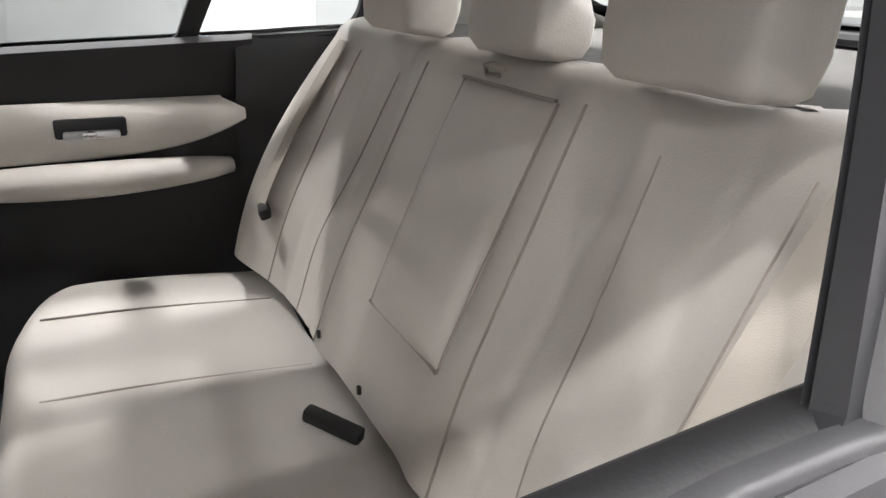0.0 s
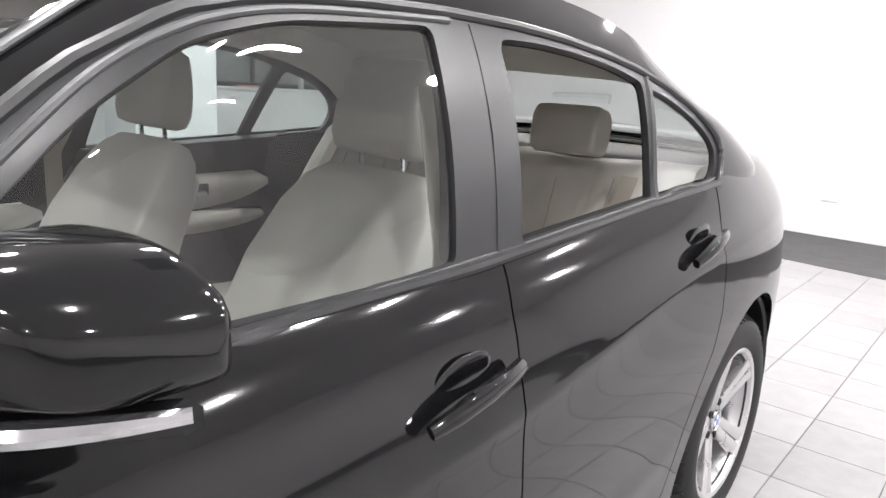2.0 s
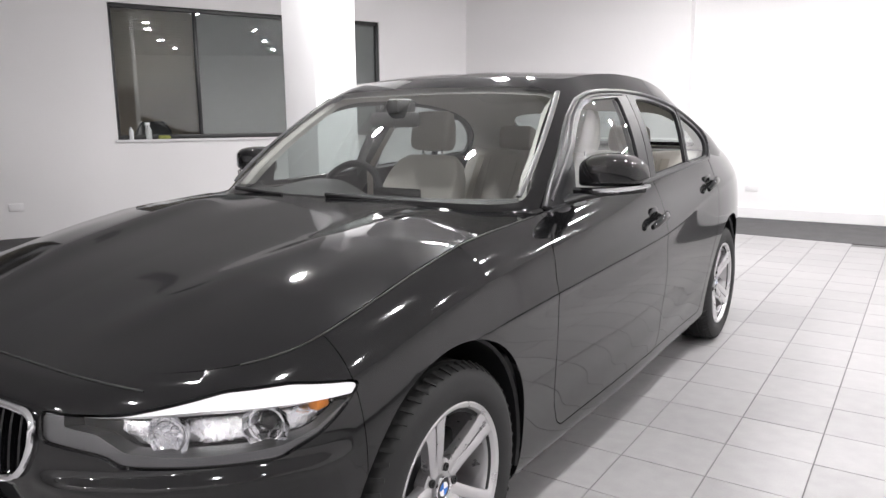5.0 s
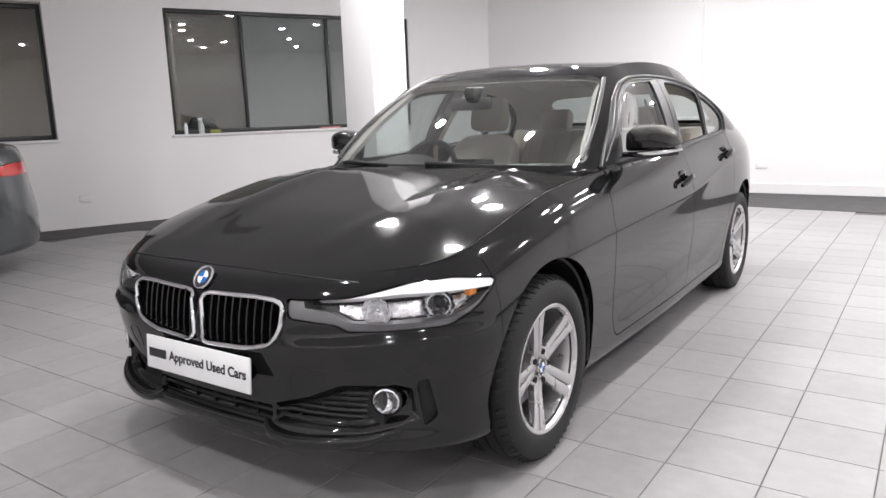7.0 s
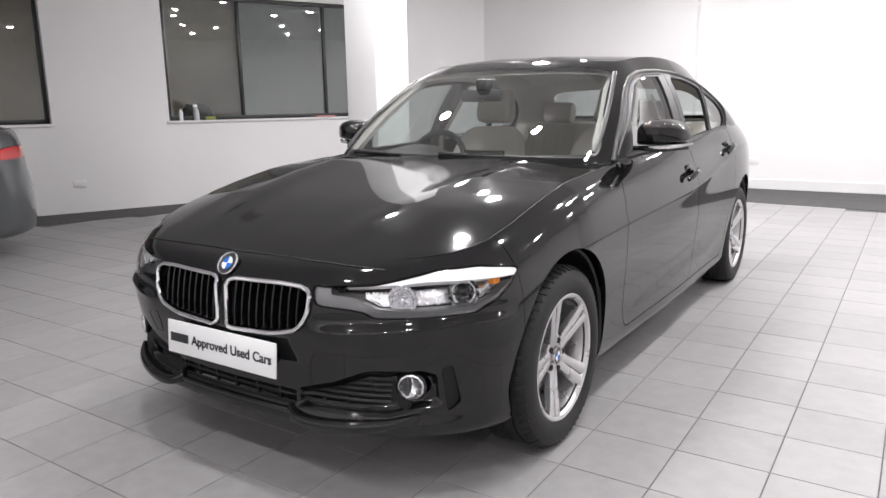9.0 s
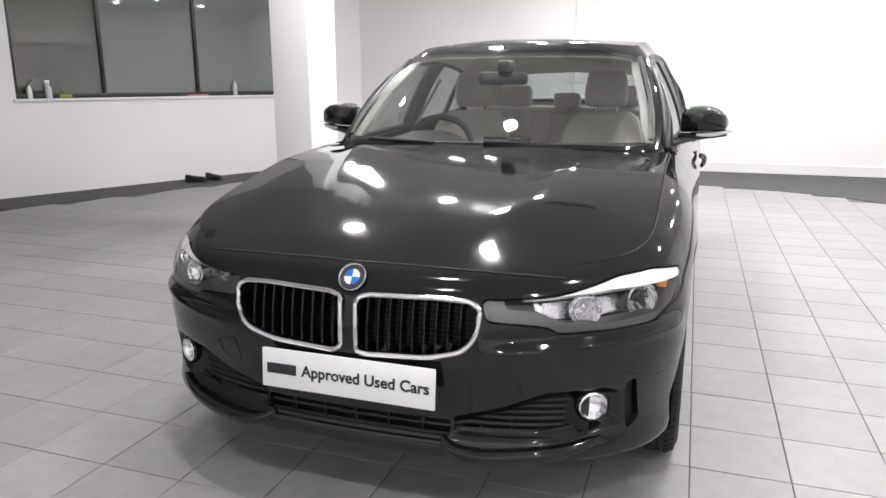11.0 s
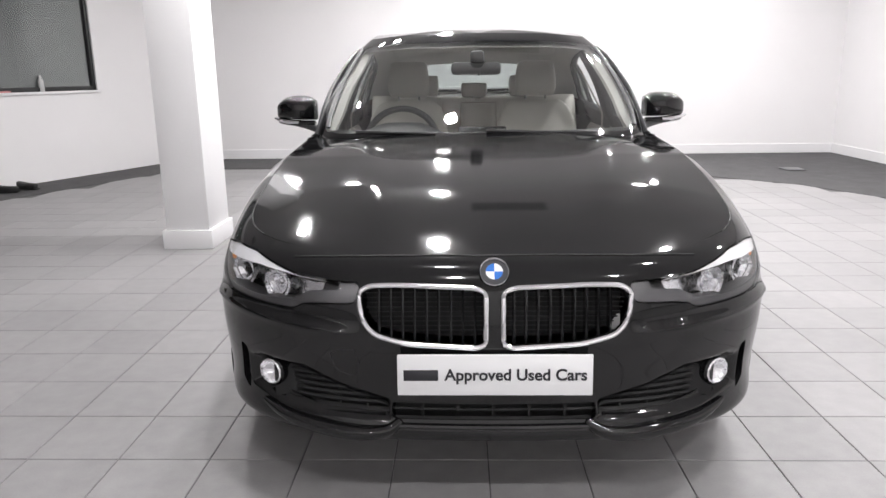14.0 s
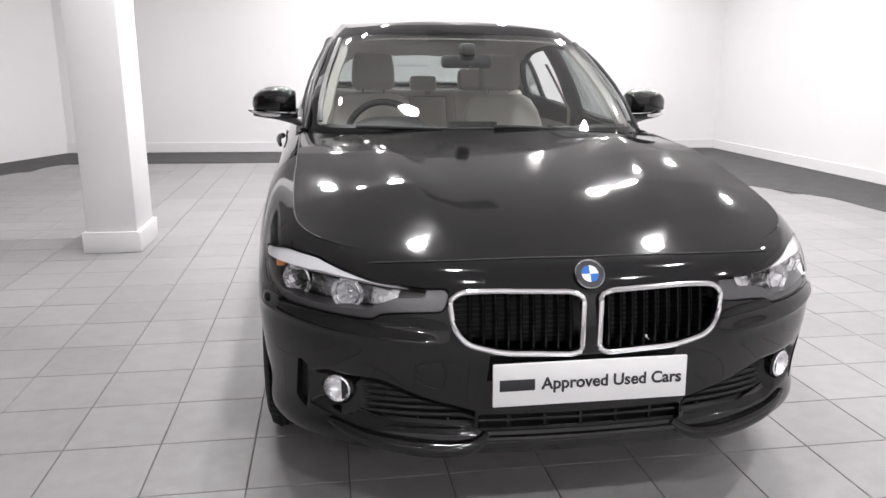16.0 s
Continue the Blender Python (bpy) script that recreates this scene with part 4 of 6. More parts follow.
        tagged(part("radiator_core", bm, RADIATOR, gr), kind="stuff")
        # lower side intake, fog lamp, air slot
        bm = bmesh.new()
        grill = new("lower_side_grille")
        grill.parent = car
        for z in (.326, .345, .364, .383, .402):
            xs = span(None, z, SIDE_INTAKE, .004)
            bm = bmesh.new()
            tube(bm, [(sgn * x, surf_y(x, z) + .016, z) for x in np.linspace(xs[0], xs[-1], 10)], .0055, 6, 1.4)
            part("grille_bar", bm, DARK, grill)
        for x in (.36, .44, .52):
            zs = span(x, None, SIDE_INTAKE, 0)
            bm = bmesh.new()
            tube(bm, [(sgn * x, surf_y(x, z) + .018, z) for z in np.linspace(zs[0], zs[-1], 6)], .004, 6)
            part("grille_bar", bm, DARK, grill)
        bm = bmesh.new()
        box(bm, (min(sgn * .27, sgn * .64), -.64, .29), (max(sgn * .27, sgn * .64), -.56, .45))
        part("intake_backing", bm, DARK, grill)
        bm = bmesh.new()
        fl = new("fog_lamp")
        fl.parent = car
        mm = Matrix.Translation((.650, surf_y(.650, .392) - .022, .392)) @ Vector((.45, -.9, 0)).normalized().to_track_quat("Z", "Y").to_matrix().to_4x4()
        lathe(bm, [(.005, .040), (.008, .036), (-.004, .032), (-.018, .018), (-.022, .001)], 13, "z")
        bm.transform(mm)
        bm.transform(Matrix.Diagonal((sgn, 1, 1, 1)))
        part("fog_reflector", bm, REFLECTOR, fl, "bright fog lamp bowl")
        bm = bmesh.new()
        lathe(bm, [(.014, .001), (.012, .022), (.005, .040)], 24, "z")
        bm.transform(mm)
        bm.transform(Matrix.Diagonal((sgn, 1, 1, 1)))
        o = part("fog_lens", bm, LENS, fl)
        o.visible_shadow = False
        bm = bmesh.new()
        lathe(bm, [(.003, .039), (.006, .042), (.000, .047), (-.03, .048)], 24, "z")
        bm.transform(mm)
        bm.transform(Matrix.Diagonal((sgn, 1, 1, 1)))
        part("fog_bezel", bm, GLOSS, fl)
        bm = bmesh.new()
        bm.free()
        # wheel wells
        for yc, zc in ((0, .335), (2.81, .342)):
            bm = bmesh.new()
            lathe(bm, [(.852, .384), (.845, .376), (.79, .388), (.50, .388), (.50, .05)], 48)
            for v in bm.verts:
                v.co.x *= sgn
            bm.transform(Matrix.Translation((0, yc, zc)))
            bmesh.ops.delete(bm, geom=[v for v in bm.verts if v.co.z < .19], context="VERTS")
            part("wheel_well", bm, DARK, car, "black wheel arch liner")
            build_wheel(car, sgn, yc)
    # centre intake, plate, badge
    bm = bmesh.new()
    box(bm, (-.29, -.70, .28), (.29, -.62, .35))
    it = part("lower_intake_backing", bm, DARK, car)
    for z in (.318,):
        bm = bmesh.new()
        tube(bm, [(x, surf_y(x, z) + .02, z) for x in np.linspace(-.28, .28, 12)], .006, 6)
        part("grille_bar", bm, DARK, it)
    for x in (-.2, -.1, 0, .1, .2):
        bm = bmesh.new()
        box(bm, (x - .004, surf_y(x, .32) + .014, .296), (x + .004, surf_y(x, .32) + .03, .344))
        part("grille_bar", bm, DARK, it)
    if full:
        tilt = -4.5
        pm = pose(0, -.803, .451, tilt)
        bm = bmesh.new()
        box(bm, (-.262, -.004, -.057), (.262, .004, .057), .003)
        bm.transform(pm)
        plate = part("number_plate", bm, WHITE_PLASTIC, car, "white dealer plate with dark lettering")
        bm = bmesh.new()
        box(bm, (-.20, .004, -.045), (.20, .06, .045), .004)
        bm.transform(pm)
        part("plate_holder", bm, DARK, plate)
        cu = bpy.data.curves.new("plate_text", "FONT")
        cu.body = "Approved Used Cars"
        cu.size, cu.extrude, cu.align_x, cu.align_y, cu.offset = .0462, .0004, "LEFT", "CENTER", .0011
        tx = new("plate_text", cu)
        bpy.context.view_layer.update()
        me = bpy.data.meshes.new_from_object(tx.evaluated_get(bpy.context.evaluated_depsgraph_get()))
        bpy.data.objects.remove(tx)
        xs = [v.co.x for v in me.vertices]
        k = .382 / (max(xs) - min(xs))
        me.transform(pm @ pose(-.136, -.0052, 0, 90) @ Matrix.Scale(k, 4) @ Matrix.Translation((-min(xs), 0, 0)))
        me.materials.append(INK)
        t = new("plate_text", me)
        t.parent = plate
        t["label"] = "dark letters reading Approved Used Cars"
        bm = bmesh.new()
        box(bm, (-.245, -.0055, -.0150), (-.152, -.004, .0150), .0004)
        bm.transform(pm)
        part("brand_bar", bm, INK, plate, "plain dark bar in place of a brand word")
    roundel("bonnet_badge", (0, surf_y(0, .719) - .006, .719), (0, -.80, .60), .041, car)
    # bumper details
    for sgn in (1, -1):
        bm = bmesh.new()
        tube(bm, [(sgn * x, surf_y(x, z) - .0005, z) for x, z in [(.385, .505), (.425, .503), (.452, .49), (.445, .455), (.425, .432), (.395, .423), (.378, .43), (.374, .47), (.385, .505)]][:-1], .0012, 5, closed=True)
        if sgn < 0:
            part("tow_cover_joint", bm, DARK, car)
        else:
            bm.free()
    bm = bmesh.new()
    tube(bm, [(x, surf_y(x, .282) - .002, .280) for x in np.linspace(-.27, .27, 16)], .009, 8)
    part("bumper_lip", bm, paint, car)
    for sgn in (1, -1):
        bm = bmesh.new()
        pts = [(sgn * x, surf_y(x, .262) - b, z) for x, z, b in ((.262, .290, -.012), (.285, .274, .004), (.33, .262, .012), (.42, .260, .013), (.52, .268, .010), (.61, .281, .006), (.675, .300, -.004))]
        tube(bm, [tuple(q) for q in along(pts)(np.linspace(0, 1, 24))], [.005 + .014 * math.sin(math.pi * min(1, .12 + .86 * q)) ** .6 for q in np.linspace(0, 1, 24)], 12, 1.15)
        part("bumper_winglet", bm, paint, car, "gloss black lower bumper lip")
        bm = bmesh.new()
        k = np.arange(corner + 9, cowl + 1, 3)
        tube(bm, [(sgn * EDGE[i, 0], EDGE[i, 1], EDGE[i, 2] + .0008) for i in k], .0022, 6)
        part("bonnet_joint", bm, DARK, car, "dark joint round the bonnet")
        # its front edge runs straight across the nose, just over the badge
        bm = bmesh.new()
        line = []
        for i in range(0, corner, 3):
            col = LOWER[i, 40:]
            f = (1.24 - col[:, 2]) / (2.53 + col[:, 1]) - NOSE_SLOPE
            j = int(np.argmin(np.abs(f)))
            if col[j, 0] < .575:
                line.append((sgn * col[j, 0], col[j, 1] - .0006, col[j, 2] + .0006))
        line = [tuple(q) for q in along(line[::6] + [line[-1]])(np.linspace(0, 1, 40))]
        tube(bm, line, .0022, 6)
        part("bonnet_front_joint", bm, DARK, car, "dark joint across the bonnet's front")
    # cowl and wipers
    bm = bmesh.new()
    rows = []
    for x in np.linspace(-.76, .76, 25):
        yb = .40 + .30 * (x / .76) ** 2
        rows.append([bm.verts.new((x, yb - .02, .93)), bm.verts.new((x, yb + .03, .945)), bm.verts.new((x, yb + .16, .985))])
    for u, v in zip(rows, rows[1:]):
        for j in range(2):
            bm.faces.new((u[j], u[j + 1], v[j + 1], v[j]))
    part("scuttle_panel", bm, DARK, car, "black plastic panel under the windscreen")
    # floor pan
    bm = bmesh.new()
    box(bm, (-.60, -.60, .22), (.60, -.40, .27))
    box(bm, (-.50, -.40, .20), (.50, .42, .26))
    box(bm, (-.78, .42, .20), (.78, 2.40, .26))
    box(bm, (-.50, 2.40, .20), (.50, 3.55, .30))
    part("floor_pan", bm, DARK, car)
    return car


# ---- the cabin ----
def loft(bm, stations, n=28, power=.42, bolster=0.0):
    """A padded body along stations (centre, half width, half thickness, forward, swell): rounded boxes joined end to end."""
    rings = []
    for centre, hw, ht, fwd, swell in stations:
        c, f = Vector(centre), Vector(fwd).normalized()
        ring = []
        for a in np.linspace(0, 2 * math.pi, n, endpoint=False):
            sp = lambda q, e: math.copysign(abs(q) ** e, q)
            u, v = sp(math.cos(a), power), sp(math.sin(a), power)
            push = swell * abs(u) ** 3 if v > 0 else 0
            ring.append(bm.verts.new(c + Vector((1, 0, 0)) * (u * hw) + f * (v * ht + push)))
        rings.append(ring)
    for u, v in zip(rings, rings[1:]):
        for j in range(n):
            bm.faces.new((u[j], u[(j + 1) % n], v[(j + 1) % n], v[j]))
    bm.faces.new(rings[0])
    bm.faces.new(rings[-1])
    return bm


def spine(pts, half_w, half_t, swell, tilt=None):
    """Stations along a bent line of (y, z) with rounded-off ends."""
    pts = [Vector((0, y, z)) for y, z in pts]
    n = len(pts)
    out = []
    for i, p in enumerate(pts):
        d = (pts[min(i + 1, n - 1)] - pts[max(i - 1, 0)]).normalized()
        out.append((p, half_w[i], half_t[i], Vector((0, -d.z, d.y)) if d.z > .3 else Vector((0, 0, 1)), swell[i]))
    return out


def shifted(stations, x):
    return [((c[0] + x, c[1], c[2]), a, b, f, s) for c, a, b, f, s in stations]


def build_front_seat(car, x):
    seat = new("front_seat")
    seat.location.y = .265 if x > 0 else .165
    seat.parent = car
    seat["label"] = "cream leather front seat with headrest"
    bm = bmesh.new()
    loft(bm, shifted(spine([(1.36, .56), (1.38, .60), (1.43, .72), (1.48, .84), (1.535, .96), (1.565, 1.03), (1.580, 1.062), (1.585, 1.07)], [.19, .235, .245, .24, .22, .19, .15, .06], [.03, .06, .065, .06, .052, .045, .03, .008], [.0, .05, .06, .05, .03, .01, 0, 0]), x))
    back = part("seat_backrest", bm, LEATHER, seat, angle=60)
    bm = bmesh.new()
    loft(bm, shifted(spine([(.86, .50), (.88, .51), (1.0, .52), (1.2, .505), (1.38, .50), (1.42, .50)], [.18, .225, .235, .24, .23, .18], [.03, .06, .07, .07, .06, .03], [0, .03, .045, .05, .04, 0]), x))
    part("seat_cushion", bm, LEATHER, seat, angle=60)
    bm = bmesh.new()
    loft(bm, shifted(spine([(1.575, 1.100), (1.577, 1.108), (1.582, 1.14), (1.590, 1.19), (1.600, 1.245), (1.608, 1.287), (1.610, 1.297)], [.095, .112, .120, .120, .114, .104, .085], [.03, .050, .060, .056, .046, .034, .016], [0] * 7), x))
    part("headrest", bm, LEATHER, seat, "cream leather headrest", angle=60)
    for dx in (-.06, .06):
        bm = bmesh.new()
        tube(bm, [(x + dx, 1.582, 1.04), (x + dx, 1.578, 1.14)], .006, 8)
        part("headrest_post", bm, CHROME, seat)
    for dx in (-.115, .115):
        bm = bmesh.new()
        tube(bm, [(x + dx, y, z) for y, z in ((1.352, .64), (1.374, .72), (1.428, .84), (1.488, .96), (1.528, 1.03))], .003, 6)
        part("seat_seam", bm, SEAM, back)
    bm = bmesh.new()
    box(bm, (x - .20, .90, .27), (x + .20, 1.38, .45), .03)
    part("seat_base", bm, BLACK_LINING, seat)
    # seat back shell with a pocket
    bm = bmesh.new()
    loft(bm, shifted(spine([(1.425, .56), (1.443, .62), (1.490, .74), (1.545, .86), (1.597, .97), (1.612, 1.01)], [.17, .205, .21, .20, .18, .12], [.006, .012, .014, .016, .016, .006], [0] * 6), x))
    part("seat_back_shell", bm, LEATHER, seat, "cream seat back panel", angle=60)


def bench_front(x, t):
    """Where the rear backrest's face lies: t runs from its foot (0) to its top (1)."""
    y, z = 2.385 + .185 * t + .03 * t * t, .535 + .495 * t
    ax = abs(x)
    shape = .078 * np.exp(-((ax - .645) / .095) ** 2) * np.sin(np.pi * np.clip(.32 + .60 * t, 0, 1)) + .012 * np.exp(-((ax - .20) / .045) ** 2) - .010 * np.exp(-((ax - .37) / .10) ** 2)
    shape += .016 * np.exp(-((t - .30) / .22) ** 2) * np.exp(-((ax - .37) / .16) ** 2)
    for seam in (.30, .46):
        shape -= .004 * np.exp(-((ax - seam) / .006) ** 2)
    return y - shape * .88, z + shape * .45


def build_bench(car):
    bench = new("rear_bench")
    bench.parent = car
    bench["label"] = "cream leather rear bench with three headrests"
    xs = np.linspace(-.725, .725, 141)
    bm = bmesh.new()
    rows = []
    for t in np.linspace(0, 1, 44):
        row = []
        for x in xs:
            y, z = bench_front(x, t)
            edge = max(0, (abs(x) - .665) / .06)
            row.append((x, y + .07 * edge**2, z))
        rows.append(row)
    for k, (dy, dz) in enumerate(((.012, .020), (.035, .034), (.065, .040), (.105, .038), (.14, .022), (.145, -.10))):
        rows.append([(x, rows[43][i][1] + dy, rows[43][i][2] + dz) for i, x in enumerate(xs)])
    vs = [[bm.verts.new(p) for p in row] for row in rows]
    for u, v in zip(vs, vs[1:]):
        for j in range(len(xs) - 1):
            bm.faces.new((u[j], u[j + 1], v[j + 1], v[j]))
    back = part("bench_backrest", bm, LEATHER, bench, angle=70)
    # centre armrest panel, folded up
    bm = bmesh.new()
    rows = []
    for t in np.linspace(.275, .985, 30):
        hw = .122
        row = []
        for u in np.linspace(-1, 1, 21):
            x = .034 + u * hw
            y, z = bench_front(x * .6, t)
            lift = .014 * (1 - abs(u) ** 8) * (1 - min(1, abs((t - .63) / .36)) ** 10)
            row.append(bm.verts.new((x, y - lift - .004, z + lift * .5)))
        rows.append(row)
    for u, v in zip(rows, rows[1:]):
        for j in range(20):
            bm.faces.new((u[j], u[j + 1], v[j + 1], v[j]))
    part("centre_armrest", bm, LEATHER, bench, "folded centre armrest panel", angle=70)

    def seam(pts, r=.0028, lift=.002):
        b = bmesh.new()
        tube(b, [(x, bench_front(x, t)[0] - lift, bench_front(x, t)[1] + lift) for x, t in pts], r, 6)
        part("seam", b, SEAM, back)

    for s in (-1, 1):
        seam([(.034 + s * .126, t) for t in np.linspace(.275, .985, 14)], .0026, .001)
        seam([(s * (.235 - .02 * t), t) for t in np.linspace(0, 1, 14)], .0022, .0005)
        seam([(s * (.385 - .045 * t), t) for t in np.linspace(0, .95, 14)], .0014, .0005)
        seam([(s * (.53 - .0 * t), t) for t in np.linspace(0, .98, 14)], .0016, .0005)
    seam([(x, .985) for x in np.linspace(-.092, .16, 8)], .0026, .005)
    seam([(x, .272) for x in np.linspace(-.092, .16, 8)], .0026, .003)
    # cushion
    bm = bmesh.new()
    rows = []
    for q in np.linspace(0, 1, 40):
        row = []
        for x in xs[::2]:
            ax = abs(x)
            bend = .11 * max(0, (ax - .46) / .25) ** 2
            if q < .25:
                a = q / .25 * math.pi / 2
                y, z = 1.865 + bend + .06 * (1 - math.cos(a)), .43 + .105 * math.sin(a)
            else:
                w = (q - .25) / .75
                y, z = 1.925 + bend * (1 - w) + .485 * w, .535 - .035 * math.sin(math.pi * .5 * w) + .012 * math.sin(math.pi * w)
            scoop = -.022 * math.exp(-((ax - .37) / .13) ** 2) + .020 * math.exp(-((ax - .61) / .06) ** 2) + .006 * math.exp(-(x / .1) ** 2)
            for sm in (.235, .53):
                scoop -= .005 * math.exp(-((ax - sm) / .008) ** 2)
            edge = max(0, (ax - .66) / .06)
            row.append(bm.verts.new((x, y, z + scoop * min(1, q * 3) - .05 * edge**2)))
        rows.append(row)
    for u, v in zip(rows, rows[1:]):
        for j in range(len(rows[0]) - 1):
            bm.faces.new((u[j], u[j + 1], v[j + 1], v[j]))
    cush = part("bench_cushion", bm, LEATHER, bench, angle=70)
    for s in (-1, 1):
        for x0 in (.235, .53):
            bm = bmesh.new()
            tube(bm, [(s * x0, 1.935 + .44 * w, .533 - .035 * math.sin(math.pi * .5 * w) + .012 * math.sin(math.pi * w) - (.006 if x0 < .3 else -.002)) for w in np.linspace(0, 1, 10)], .0022, 6)
            part("seam", bm, SEAM, cush)
    # headrests
    for x, hw, z0, z1, y0 in ((.360, .108, 1.072, 1.208, 2.612), (-.355, .108, 1.072, 1.208, 2.612), (.005, .090, 1.068, 1.158, 2.632)):
        bm = bmesh.new()
        h = z1 - z0
        st = spine([(y0, z0), (y0 + .001, z0 + .012), (y0 + .006, z0 + .35 * h), (y0 + .012, z0 + .75 * h), (y0 + .018, z1 - .014), (y0 + .02, z1 - .003), (y0 + .021, z1)], [hw * .86, hw * .96, hw, hw, hw * .97, hw * .92, hw * .82], [.035, .05, .056, .054, .047, .038, .02], [0] * 7)
        loft(bm, shifted(st, x), 40, power=.22)
        part("headrest", bm, LEATHER, bench, "cream leather rear headrest", angle=60)
    # belts
    bm = bmesh.new()
    box(bm, (-.012, -.05, -.012), (.012, .05, .012), .006)
    bm.transform(pose(.02, 2.33, .535, -10, 0, -50))
    part("belt_buckle", bm, DARK, bench, "black plastic belt buckle")
    for s in (-1, 1):
        bm = bmesh.new()
        pts = [(s * .585, bench_front(.585, t)[0] - .012, bench_front(.585, t)[1] + .008) for t in np.linspace(.25, .98, 12)]
        rows = [[bm.verts.new((p[0] - .023, p[1], p[2])), bm.verts.new((p[0] + .023, p[1] + .004, p[2])), bm.verts.new((p[0] + .023, p[1] + .0055, p[2] + .001)), bm.verts.new((p[0] - .023, p[1] + .0015, p[2] + .001))] for p in pts]
        for u, v in zip(rows, rows[1:]):
            for j in range(4):
                bm.faces.new((u[j], u[(j + 1) % 4], v[(j + 1) % 4], v[j]))
        belt = part("seat_belt", bm, mat_belt, bench, "beige woven seat belt")
        bm = bmesh.new()
        y, z = bench_front(.56, .26)
        box(bm, (-.032, -.012, -.012), (.032, .012, .012), .006)
        bm.transform(pose(s * .56, y - .022, z + .01, 20, 0, s * 12))
        part("belt_tongue", bm, DARK, belt, "black belt tongue")
    bm = bmesh.new()
    tube(bm, [(.05, 2.578, 1.055), (.035, 2.565, 1.062), (.02, 2.562, 1.058), (.015, 2.57, 1.045), (.04, 2.575, 1.046)], .004, 6)
    part("pull_loop", bm, SEAM, bench)
    for s in (-1, 1):
        bm = bmesh.new()
        y, z = bench_front(.2, .06)
        box(bm, (-.004, -.003, -.007), (.004, .003, .007), .001)
        bm.transform(pose(s * .10 - .1, y - .006, z))
        part("anchor_tab", bm, DARK, bench)


MOUNT = mat("grey_mirror_mount", (0.05, 0.05, 0.05), 0.6, noise_amount=0.1)
mat_belt = mat("belt_webbing", (0.42, 0.38, 0.33), 0.75, noise_amount=0.08, bump=0.5, bump_scale=900)


